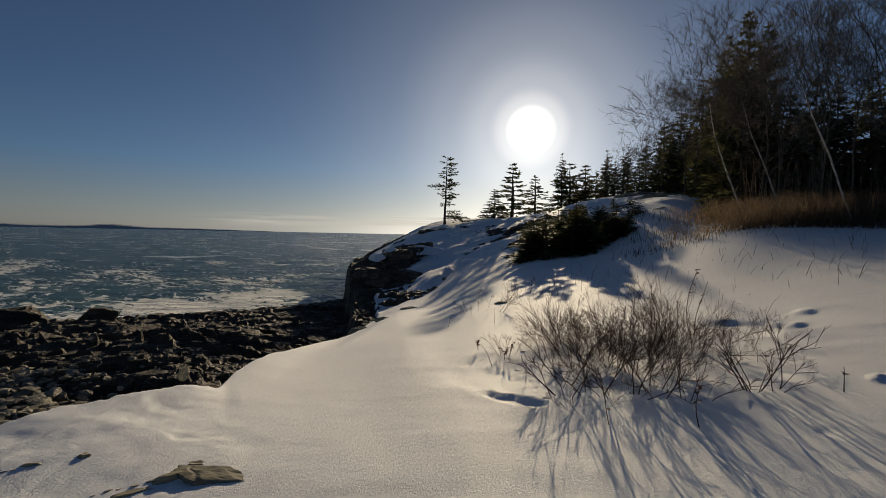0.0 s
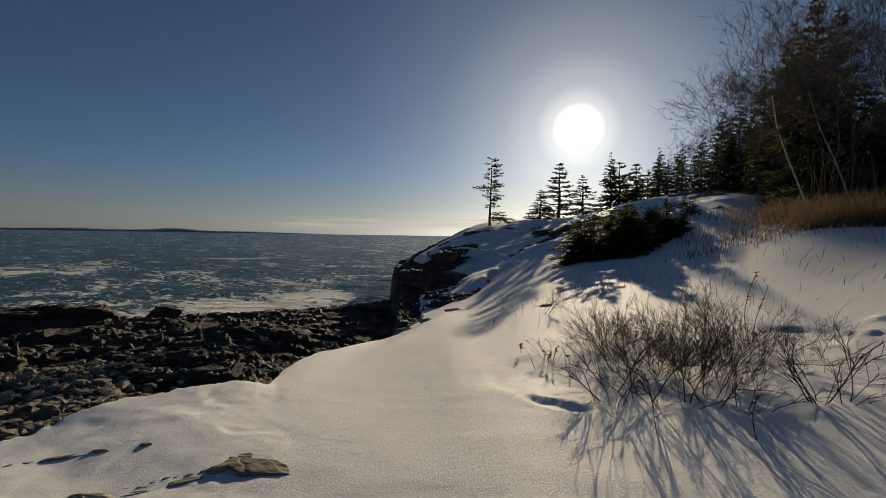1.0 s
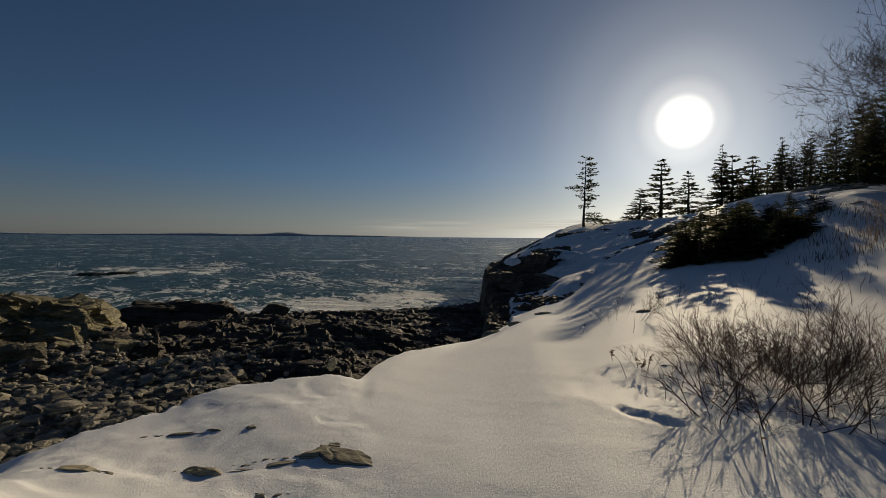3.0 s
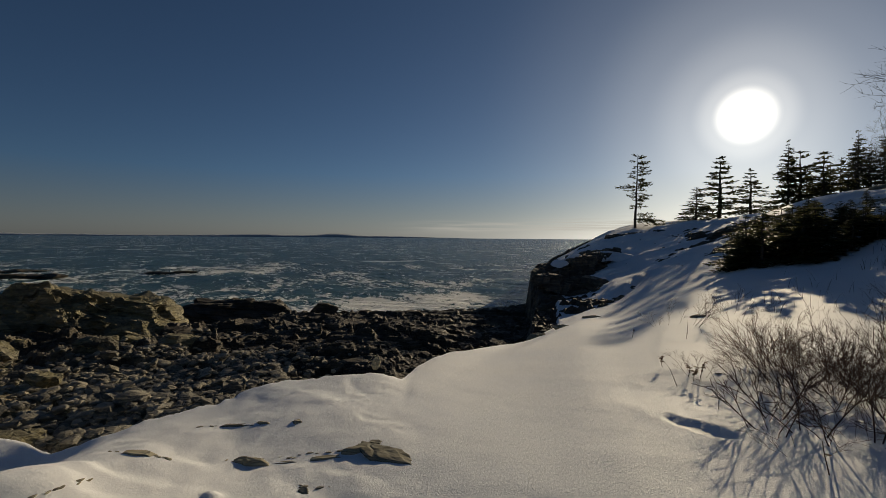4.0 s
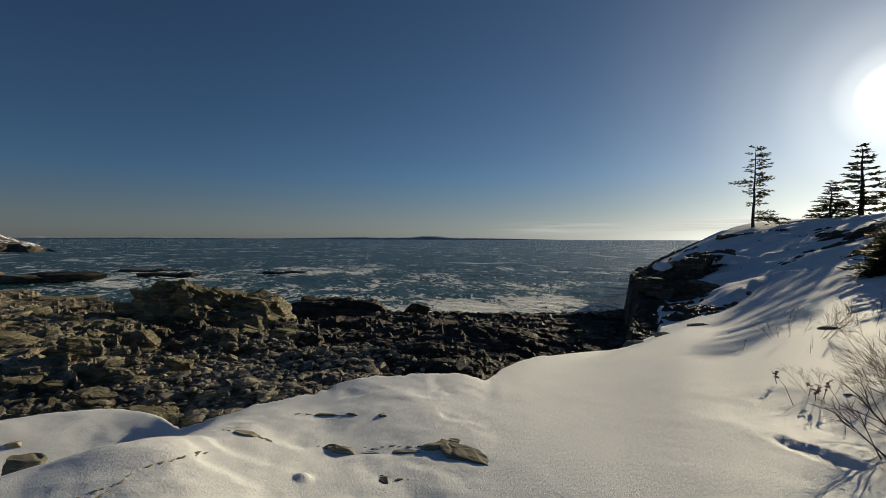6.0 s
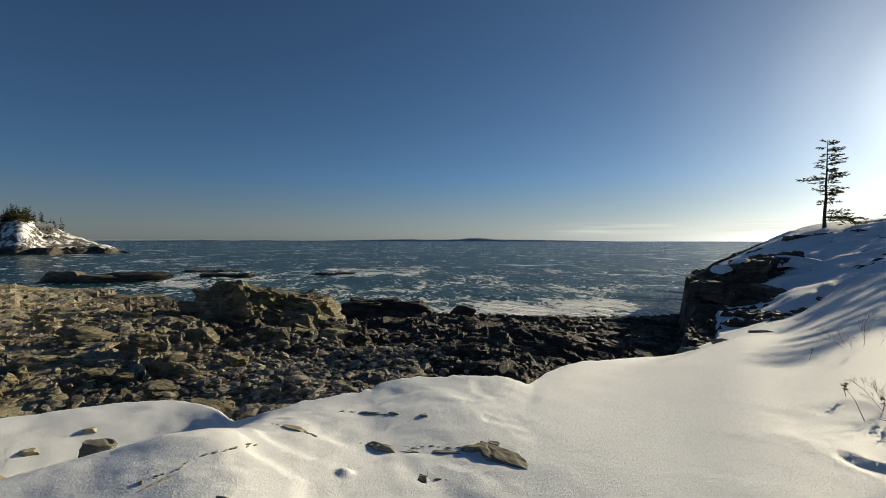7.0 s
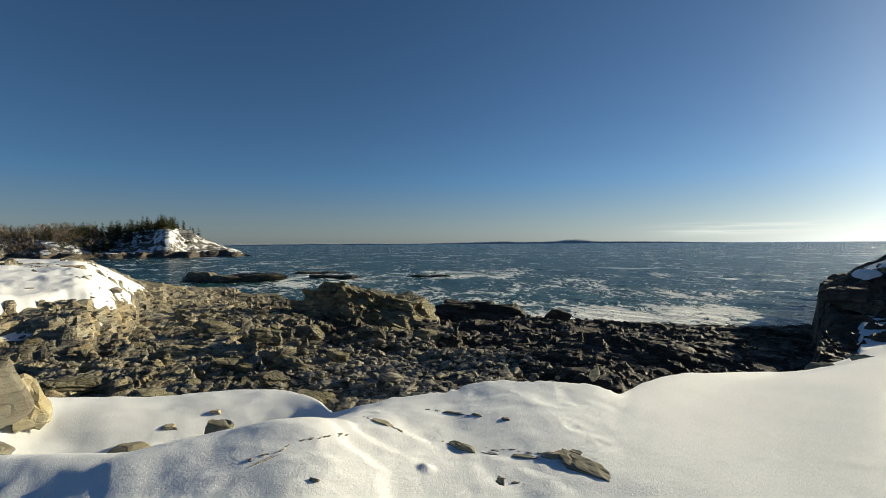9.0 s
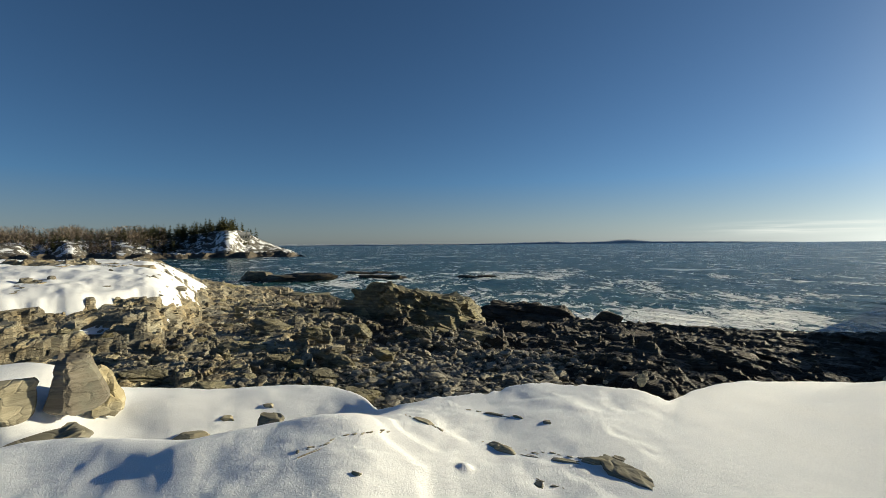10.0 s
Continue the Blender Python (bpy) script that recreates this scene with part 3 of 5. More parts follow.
def sea():
    az = np.concatenate([np.arange(-20, 112, 0.4), np.arange(112, 340, 4.0)])
    s = np.linspace(0, 1, 260)[:, None]
    r = 18.0 * (4950 / 18.0) ** s
    a = np.radians(az)[None, :]
    x, y = HUB[0] - r * np.sin(a), HUB[1] + r * np.cos(a)
    fade = smooth(400, 60, r)
    z = SEA + fade * (0.22 * fbm(x, y * 1.4, 0.12, 3, 200) + 0.10 * fbm(x, y, 0.5, 3, 210))
    sr, _ = shelf_at(np.clip((az + 60) % 360 - 60, 12, 110))
    surf = np.exp(-np.clip(r - sr[None, :] - 3, 0, None) / 22.0) * (0.25 + 0.75 * smooth(13, 22, az))[None, :]
    for ox, oy, w in OFFSHORE:
        surf = np.maximum(surf, 0.9 * np.exp(-np.hypot(x - ox, y - oy) / (w * 1.6)))
    v = np.stack([x, y, np.broadcast_to(z, x.shape)], -1)
    ob = link_mesh("sea_water", v.reshape(-1, 3), grid_faces(*v.shape[:2], True)[:, ::-1], WATER)
    at = ob.data.attributes.new("surf", 'FLOAT', 'POINT')
    at.data.foreach_set("value", np.broadcast_to(surf, x.shape).astype(np.float32).ravel())
    return tagged(ob, "choppy blue-green sea with white foam along the rocks", "sea", kind="structure")


snow_sheet()
bedrock()
sea()


def snow_patch():
    """Snow lying on the rock rise across the cove."""
    az, r = np.meshgrid(np.arange(81, 112, 0.16), 16.8 * (40 / 16.8) ** np.linspace(0, 1, 110))
    a = np.radians(az)
    x, y = HUB[0] - r * np.sin(a), HUB[1] + r * np.cos(a)
    rise = curve(r, (14, 16, 18, 20, 23, 40, 70), (-3, -0.75, -0.15, 0.4, 0.75, 0.7, -3)) - 2.2 * smooth(90, 82, az) - 0.8 * smooth(85.6, 82.6, az + 1.6 * fbm(x, y, 0.22, 3, 310))
    edge = smooth(18.4, 19.8, r - 4.5 * smooth(89, 83, az) + 1.9 * fbm(x, y, 0.42, 4, 301))
    z = rise - 0.02 + 0.30 * fbm(x, y, 0.34, 5, 300, 0.62) - 0.5 * (1 - edge)
    ob = link_mesh("snow_patch", np.stack([x, y, z], -1).reshape(-1, 3), grid_faces(*x.shape)[:, ::-1], SNOW)
    return tagged(ob, "thick white snow lying on the rock rise beyond the cove", "snow", kind="structure")


snow_patch()
SHORE_GROUND = bpy.data.objects["shore_ground"]


# ---------------------------------------------------------------- stones
def stone_data(name, seed, dims, subdiv=2, planes=14, rug=0.04, flat=0.0, beds=0):
    """A faceted stone: a ball cut back by planes, then worn."""
    rnd = random.Random(seed)
    bm = bmesh.new()
    bmesh.ops.create_icosphere(bm, subdivisions=subdiv, radius=1.0)
    cuts = []
    for _ in range(planes):
        n = Vector((rnd.gauss(0, 1), rnd.gauss(0, 1), rnd.gauss(0, 1))).normalized()
        cuts.append((n, rnd.uniform(0.55, 0.85)))
    cuts.append((Vector((0.08, 0.05, 1)).normalized(), 0.62 - flat))
    off = Vector((rnd.uniform(-50, 50), rnd.uniform(-50, 50), rnd.uniform(-50, 50)))
    for v in bm.verts:
        p = v.co.copy()
        for n, d in cuts:
            over = p.dot(n) - d
            if over > 0:
                p -= n * over
        p *= 1 + rug * noise.fractal(p * 3 + off, 1.0, 2.0, 3)
        if beds:
            q = math.floor((p.z + 0.25 * p.x + 0.12 * noise.noise(p * 2 + off)) * beds)
            w = 1 + 0.16 * (noise.cell(Vector((q * 1.7, seed, 0.5))) - 0.5) + 0.05 * noise.noise(Vector((p.x * 4, p.y * 4, q * 3.0)))
            p.x, p.y = p.x * w, p.y * w
        v.co = Vector((p.x * dims[0], p.y * dims[1], p.z * dims[2]))
    me = bpy.data.meshes.new(name)
    bm.to_mesh(me)
    bm.free()
    return me


def crag_data(name, seed, dims, count=4, jitter=0.12):
    """Angular jointed blocks grown together, in one mesh."""
    rnd = random.Random(seed)
    verts, faces = [], []
    for k in range(count):
        sx, sy, sz = dims[0] * rnd.uniform(0.45, 0.9), dims[1] * rnd.uniform(0.45, 0.9), dims[2] * rnd.uniform(0.4, 0.95)
        o = Vector((rnd.uniform(-0.5, 0.5) * dims[0], rnd.uniform(-0.5, 0.5) * dims[1], rnd.uniform(-0.35, 0.35) * dims[2]))
        m = Matrix.Rotation(rnd.gauss(0, 0.25), 3, 'Z') @ Matrix.Rotation(rnd.gauss(0, 0.08), 3, 'X')
        base = len(verts)
        for px in (-1, 0.1, 1):
            for py in (-1, 1):
                for pz in (-1, 1):
                    p = Vector(((px + rnd.gauss(0, jitter)) * sx, (py + rnd.gauss(0, jitter)) * sy, (pz + rnd.gauss(0, jitter * 0.7)) * sz))
                    verts.append(tuple(m @ p + o))
        for i in (0, 4):
            a = base + i
            faces += [(a, a + 4, a + 6, a + 2), (a + 1, a + 3, a + 7, a + 5), (a, a + 1, a + 5, a + 4), (a + 2, a + 6, a + 7, a + 3)]
        faces += [(base, base + 2, base + 3, base + 1), (base + 8, base + 9, base + 11, base + 10)]
    me = bpy.data.meshes.new(name)
    me.from_pydata(verts, [], faces)
    return me


def plate_data(name, seed, dims, corners=8, fine=False, taper=0.0):
    """A broken plate of bedded rock: uneven outline, nearly flat top, snapped sides."""
    rnd = random.Random(seed)
    n = corners * (3 if fine else 1)
    off = rnd.uniform(0, 90)
    turns = sorted(2 * math.pi * (k + rnd.uniform(-0.35, 0.35)) / n for k in range(n))
    reach = [rnd.uniform(0.62, 1.08) if not fine else 0.92 + 0.20 * noise.noise(Vector((2.2 * math.cos(a) + off, 2.2 * math.sin(a), 0))) + rnd.uniform(-0.05, 0.05) for a in turns]
    rings = ((0.45, 0.94, 0.06), (0.88, 0.92, 0.07), (1.0, 0.72, 0.12), (1.04, 0.1, 0.10), (0.98, -1.0, 0.0)) if fine else ((0.86, 1.0, 0.3), (1.04, 0.35, 0.4), (1.0, -1.0, 0.0))
    verts, faces = [(0.0, 0.0, dims[2] * 0.95)], []
    for s, z, j in rings:
        for a, q in zip(turns, reach):
            c = math.copysign(abs(math.cos(a)) ** 0.8, math.cos(a))
            verts.append((dims[0] * s * q * c * (1 - taper * math.sin(a)), dims[1] * s * q * math.sin(a), dims[2] * (z + rnd.uniform(-j, j))))
    for k in range(n):
        faces.append((0, 1 + k, 1 + (k + 1) % n))
        for i in range(len(rings) - 1):
            a, b = 1 + i * n + k, 1 + i * n + (k + 1) % n
            faces.append((a, a + n, b + n, b))
    me = bpy.data.meshes.new(name)
    me.from_pydata(verts, [], faces)
    return me


def reef(label, seed, dims, x, y, z, turn):
    """A low reef: worn humps of many sizes in a row."""
    rnd = random.Random(seed)
    top = new("sea_ledge")
    top.matrix_world = pose(x, y, z, 0, 0, turn)
    for k in range(7):
        s = rnd.uniform(0.25, 0.6)
        ob = new("hump", set_mat(stone_data("hump", seed * 17 + k, (dims[0] * s, dims[1] * rnd.uniform(0.5, 0.9), dims[2] * rnd.uniform(0.4, 1.0)), 3, 12, 0.14), SHORE))
        ob.parent = top
        ob.matrix_basis = Matrix.Translation((rnd.uniform(-0.75, 0.75) * dims[0], rnd.uniform(-0.3, 0.3) * dims[1], 0))
    return tagged(top, label, "rock")


def set_mat(me, mat):
    me.materials.clear()
    me.materials.append(mat)
    return me


def rock(name, label, me, x, y, z, rz=0.0, rx=0.0, ry=0.0, category="rock", group=""):
    ob = new(name, me)
    ob.matrix_world = pose(x, y, z, rx, ry, rz)
    return tagged(ob, label, category, group)


# the large rocks before the water
def headed_rock(name, seed, dims, cuts, subdiv=6, crag=0.10):
    """A great rock cut by given planes, split along its beds and joints."""
    bm = bmesh.new()
    bmesh.ops.create_icosphere(bm, subdivisions=subdiv, radius=1.0)
    off = Vector((seed * 3.7, seed * 1.3, seed * 2.1))
    planes = [(Vector(n).normalized(), d) for n, d in cuts]
    for v in bm.verts:
        p = v.co * 1.6
        for n, d in planes:
            over = p.dot(n) - d
            if over > 0:
                p -= n * over
        w = Vector((p.x * dims[0], p.y * dims[1], p.z * dims[2]))
        # joints cut it into blocks that stand out unevenly
        q = Vector((w.x * 0.9 + 0.3 * w.z, w.y * 0.9, w.z * 1.5 + 0.25 * w.x)) + off
        jog = noise.cell(q * 1.1) - 0.5 + 0.5 * (noise.cell(q * 2.3 + off) - 0.5)
        way = Vector((p.x * 0.6, p.y, p.z * 0.8)).normalized()
        w += way * (crag * jog + crag * 1.6 * noise.fractal(w * 0.8 + off, 1.0, 2.0, 4))
        w.z += 0.05 * math.sin(9 * (w.z + 0.2 * w.x))
        v.co = w
    me = bpy.data.meshes.new(name)
    bm.to_mesh(me)
    bm.free()
    return me


def great_ledge():
    top = new("sea_ledge")
    top.matrix_world = pose(-21.4, 12.1, -1.75, 0, 4, 62)
    body = new("body", set_mat(headed_rock("body", 5, (3.5, 1.9, 1.4), (((-1, -0.75, 0.12), 0.72), ((-1, 0.4, 0.2), 1.0), ((0.38, 0.0, 1), 0.75), ((-0.25, 0.1, 1), 0.90), ((1, -0.2, 0.25), 0.95), ((0.55, -1, 0.55), 0.80), ((0, 1, 0.2), 1.0), ((0.2, -1, 0.1), 0.95)), 6, 0.26), OLIVE))
    body.parent = top
    for k, (x, y, z, l, w, h, turn) in enumerate(((-3.0, -1.9, -0.95, 0.9, 0.6, 0.45, 10), (-1.7, -2.2, -1.0, 0.8, 0.5, 0.4, -15), (0.2, -2.1, -0.95, 0.9, 0.5, 0.4, 20), (1.9, -1.8, -0.9, 0.7, 0.5, 0.5, -10), (3.2, -0.9, -0.8, 0.6, 0.6, 0.5, 30), (-3.6, -0.7, -0.7, 0.8, 0.7, 0.7, 25), (1.0, -1.5, -0.4, 0.5, 0.35, 0.35, 5), (2.5, -1.0, -0.3, 0.5, 0.4, 0.3, 40))):
        ob = new("block", set_mat(headed_rock("block", 50 + k, (l, w, h), (((0.3, 0.1, 1), 0.8), ((-1, -0.4, 0.1), 0.9), ((0.6, -1, 0.4), 0.85), ((1, 0.2, 0.3), 0.9), ((0, 1, 0.1), 0.95)), 4, 0.10), OLIVE))
        ob.parent = top
        ob.matrix_basis = pose(x, y, z, 0, 4, turn)
    return tagged(top, "large olive-brown rock with a sheer dark side standing before the surf", "rock")


great_ledge()
rock("sea_ledge", "dark wet humped rock washed round by white surf",
     set_mat(headed_rock("sea_ledge", 8, (3.2, 1.7, 1.1), (((-0.5, 0.1, 1), 0.85), ((0.12, 0, 1), 0.72), ((1, 0, 0.5), 0.95), ((-1, 0.2, 0.4), 1.0), ((0.1, -1, 0.7), 0.85), ((0, 1, 0.4), 0.9)), 5, 0.16), SHORE), -24.2, 23.4, -3.35, 47, 0, 3)
rock("boulder", "small dark pointed rock on the outer shelf", set_mat(stone_data("boulder", 14, (0.9, 0.7, 0.75), 3, 12, 0.06), SHORE), -17.7, 24.0, -3.0, 30)
for k, (x, y, z, l, w, h, turn) in enumerate(((-91, 21, -4.9, 11, 3.0, 2.4, 57), (-84.5, 40, -5.1, 5.5, 2.0, 0.9, 50), (-74.6, 56.3, -5.2, 3.5, 1.5, 0.7, 50),
                                               (-41, 4.5, -2.6, 4.5, 3.5, 2.3, 80), (-36, 9.5, -3.2, 4.5, 3.0, 1.9, 75), (-100, 45, -5.2, 7, 2, 0.8, 50))):
    if k in (3, 4):
        rock("sea_ledge", "olive-brown bedded rock beside the snowy rise", set_mat(stone_data("sea_ledge", 40 + k, (l, w * 1.2, h), 5, 18, 0.16, 0.0, 6), OLIVE), x, y, z, turn)
    else:
        reef("low black rock awash in foaming sea", 40 + k, (l, w, h), x, y, z + 0.3, turn)

# boulders at the snow's edge
rock("boulder", "tan lichen-stained boulder with upright cracks half buried in snow", set_mat(headed_rock("boulder", 21, (0.25, 0.25, 0.26), (((0.1, 0.2, 1), 0.95), ((0.6, 0.8, 0.9), 1.15), ((1, 0.5, 0.10), 0.80), ((1, -0.6, 0.1), 1.05), ((-1, 0.3, 0.3), 0.9), ((0.1, 1, 0.5), 0.95), ((0, -1, 0.3), 0.9), ((0.7, -0.7, 0.6), 1.0)), 4, 0.04), TANSTONE), -6.38, -0.66, 0.14, 0, 2)
rock("boulder", "grey rounded boulder half buried in snow", set_mat(headed_rock("boulder", 22, (0.20, 0.18, 0.19), (((0.3, 0, 1), 0.95), ((-0.5, 0, 1), 0.9), ((1, 0.5, 0.4), 0.8), ((1, -0.6, 0.4), 1.05), ((-1, 0.3, 0.3), 0.9), ((0.2, -1, 0.5), 0.85)), 4, 0.03), NEARSTONE), -6.28, -1.20, 0.02, 0)
rock("boulder", "dark weathered block leaning on the tan boulder", set_mat(headed_rock("boulder", 27, (0.13, 0.13, 0.22), (((0.3, 0.8, 0.8), 0.75), ((1, 0.2, 0.15), 0.85), ((-1, 0.3, 0.3), 0.9), ((0.2, -1, 0.2), 0.85)), 3, 0.04), NEARSTONE), -6.55, -0.36, -0.10, 0)
rock("boulder", "brown lichen-covered stone with snow on its foot", set_mat(stone_data("boulder", 24, (0.16, 0.14, 0.13), 4, 12, 0.06), NEARSTONE), -4.0, 1.07, 0.0, 40)
rock("flat_stone", "flat dark slab under the brown stone in snow", set_mat(stone_data("flat_stone", 25, (0.30, 0.18, 0.06), 3, 10, 0.05), NEARSTONE), -3.96, 1.04, -0.12, 30)
rock("flat_stone", "low grey ledge of stone showing through snow", set_mat(headed_rock("flat_stone", 26, (0.30, 0.12, 0.05), (((0, 0, 1), 0.8), ((1, 0, 0.2), 0.95), ((0, -1, 0.3), 0.9)), 4, 0.03), NEARSTONE), -4.72, -0.66, ground_at(-4.72, -0.66) - 0.02, 112, 6)
# stones showing through the snow by the feet of the walk: place, half length, half width, height, turn
for k, (x, y, l, w, h, turn) in enumerate((
        (-1.58, 3.20, 0.34, 0.13, 0.07, -10), (-1.79, 3.37, 0.085, 0.05, 0.05, 5), (-2.49, 2.68, 0.15, 0.045, 0.05, 17),
        (-2.25, 2.79, 0.13, 0.035, 0.04, 30), (-2.00, 2.97, 0.13, 0.04, 0.04, 38), (-1.86, 3.16, 0.10, 0.035, 0.04, 45), (-3.22, 2.31, 0.17, 0.05, 0.05, 8), (-3.0, 2.34, 0.09, 0.03, 0.035, 12),
        (-3.12, 3.18, 0.19, 0.045, 0.06, 26), (-2.92, 3.28, 0.08, 0.03, 0.04, 10), (-1.82, 2.5, 0.06, 0.03, 0.04, 150), (-2.64, 3.44, 0.07, 0.045, 0.055, 60), (-2.61, 3.38, 0.03, 0.03, 0.05, 60),
        (-2.70, 1.10, 0.13, 0.022, 0.03, 100), (-2.24, 1.24, 0.07, 0.05, 0.04, 30),
        (-3.37, 6.05, 0.05, 0.04, 0.09, 40), (-3.62, 6.5, 0.06, 0.04, 0.07, 70), (-3.45, 6.25, 0.09, 0.04, 0.07, 110),
        (-5.7, 0.54, 0.20, 0.11, 0.11, 80), (-5.2, 0.9, 0.07, 0.04, 0.04, 80), (-5.95, 0.95, 0.09, 0.06, 0.06, 60), (-6.1, 1.5, 0.10, 0.06, 0.07, 40),
        (-2.92, 16.5, 0.36, 0.22, 0.24, 150), (-2.2, 17.6, 0.5, 0.12, 0.16, 150), (-1.3, 21.5, 0.6, 0.2, 0.2, 160), (1.89, 13.6, 0.30, 0.16, 0.14, 20), (1.3, 7.1, 0.06, 0.04, 0.05, 20))):
    big, flat = k == 0, l > 0.10
    me = headed_rock("flat_stone", 60 + k, (l * 0.82, w * 1.15, h * 0.62), (((0.1, 0.25, 1), 0.75), ((1, 0.3, 0.6), 1.05), ((-1, 0.2, 0.9), 1.0), ((0.5, -1, 0.4), 1.0), ((-0.5, -1, 0.5), 1.0), ((-0.2, 1, 0.9), 1.0), ((0.6, 1, 0.7), 1.1)), 5 if big else 3, 0.012 if big else 0.30 * min(w, h) + 0.008)
    if big:
        me = stone_data("flat_stone", 60, (l * 0.9, w * 1.1, h * 0.9), 5, 11, 0.10, 0.1)
    rock("flat_stone" if flat else "pebble", "grey-brown lichen slab breaking through the snow crust" if big else
         ("thin grey stone edge showing through the snow" if flat else "small dark stone on the snow"),
         set_mat(me, NEARSTONE), x, y, ground_at(x, y) - (0.10 * h if big else 0.22 * h), turn, 4, 3,
         "stone", "stones showing through the snow")
# rows of stone crumbs along the edges of buried slabs
CRUMBS = [set_mat(stone_data("stone_crumb", 90 + k, (1.0, 0.55, 0.45), 2, 9, 0.08), NEARSTONE) for k in range(4)]
rnd = random.Random(64)
for x0, y0, x1, y1, count in ((-2.76, 1.02, -2.86, 1.80, 20), (-2.64, 2.62, -1.85, 3.16, 16), (-3.45, 2.28, -2.95, 2.36, 9), (-3.4, 3.04, -2.86, 3.3, 8), (-3.3, 5.7, -3.65, 6.5, 7), (-1.9, 2.56, -1.66, 2.62, 4)):
    for k in range(count):
        u = (k + rnd.uniform(-0.4, 0.4)) / count
        x, y = x0 + (x1 - x0) * u + rnd.gauss(0, 0.02), y0 + (y1 - y0) * u + rnd.gauss(0, 0.02)
        size = rnd.uniform(0.008, 0.028)
        ob = new("stone_crumb", CRUMBS[k % 4])
        ob.matrix_world = pose(x, y, ground_at(x, y) + 0.1 * size, 0, 0, math.degrees(math.atan2(y1 - y0, x1 - x0)) + rnd.gauss(0, 20)) @ Matrix.Diagonal((size * 1.4, size, size * 0.7, 1))
        tagged(ob, "small grey stone crumb at a slab's edge in snow", "stone", "stone crumbs in the snow")

# cobbles of the cove
COBBLES = [set_mat(stone_data("cobble", 200 + k, (1.0, 0.72, 0.5), 1 if k % 3 else 2, 9, 0.05), COBBLE) for k in range(9)]
rnd = random.Random(77)
spots = []
draw = np.random.RandomState(77)
azs, run = draw.uniform(34, 100, 24000), draw.rand(24000)
ers = edge_at(azs)[0]
rs = ers + 0.15 + (24 - ers) * run ** 1.25
thin = np.clip(1.35 - np.abs(azs - 54) / 14 - np.maximum(0, rs - 12.5) / 6, np.where(azs < 50, 0.02, 0.07), 1)
spots = [(float(a), float(b)) for a, b, keep in zip(rs, azs, draw.rand(24000) < thin) if keep]
spots = sorted(spots)[:7500]
sr_, sa_ = np.array([s[0] for s in spots]), np.radians([s[1] for s in spots])
cx, cy = HUB[0] - sr_ * np.sin(sa_), HUB[1] + sr_ * np.cos(sa_)
cz = rock_height(cx, cy)
heap_v, heap_f = [], []
for k in range(len(spots)):
    size = 0.05 + 0.105 * rnd.random() ** 1.7 + (rnd.uniform(0.05, 0.16) if rnd.random() < 0.03 else 0)
    m = pose(cx[k], cy[k], cz[k] + size * 0.32, rnd.gauss(0, 14), rnd.gauss(0, 14), rnd.uniform(0, 360)) @ Matrix.Diagonal((size, size, size * rnd.uniform(0.8, 1.25), 1))
    me = COBBLES[rnd.randrange(9)]
    if k % 17 == 0 and size > 0.06:
        ob = new("cobble", me)
        ob.matrix_world = m
        tagged(ob, "angular grey-brown stone lying loose in the cove", "stone", "loose stones of the cove")
    else:
        base = len(heap_v)
        heap_v += [tuple(m @ v.co) for v in me.vertices]
        heap_f += [[base + i for i in p.vertices] for p in me.polygons]
tagged(link_mesh("cobbles", heap_v, heap_f, COBBLE, shade=False), "loose angular grey-brown stones filling the cove", "stones", kind="stuff")

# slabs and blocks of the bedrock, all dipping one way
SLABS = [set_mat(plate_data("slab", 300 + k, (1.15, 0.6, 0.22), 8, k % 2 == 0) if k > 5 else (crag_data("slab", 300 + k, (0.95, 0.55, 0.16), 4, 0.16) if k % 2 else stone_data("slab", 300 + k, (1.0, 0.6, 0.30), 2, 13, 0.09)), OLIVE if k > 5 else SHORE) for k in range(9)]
rnd = random.Random(5)
for k in range(300):
    az = 13 + 89 * rnd.random()
    er, sr = float(edge_at(np.array([az]))[0][0]), float(shelf_at(np.array([az]))[0][0])
    r = er + 0.8 + (min(sr, 46) - er - 0.8) * rnd.random() ** 0.9
    x, y = HUB[0] - r * math.sin(radians(az)), HUB[1] + r * math.cos(radians(az))
    z = rock_at(x, y)
    if z < -5.2 or (az > 82 and r > 16.5) or (38 < az < 66 and r < 15) or (az < 40 and k % 3) or (az > 70 and k % 4):
        continue
    size = rnd.uniform(0.25, 0.75) * (0.6 if r < 15 else 1.0) * (1 + r / 60) * (0.62 if r > 25 else 1) * (0.5 if az > 62 else 1)
    ob = new("slab", SLABS[min(8, max(0, int(rnd.gauss(2.2 if az < 50 else 6, 2))))])
    ob.parent = SHORE_GROUND
    ob.matrix_world = pose(x, y, z - 0.10, 6 + rnd.gauss(0, 7), 9 + rnd.gauss(0, 7), 62 + rnd.gauss(0, 24)) @ Matrix.Diagonal((size, size, size * rnd.uniform(0.8, 1.6), 1))
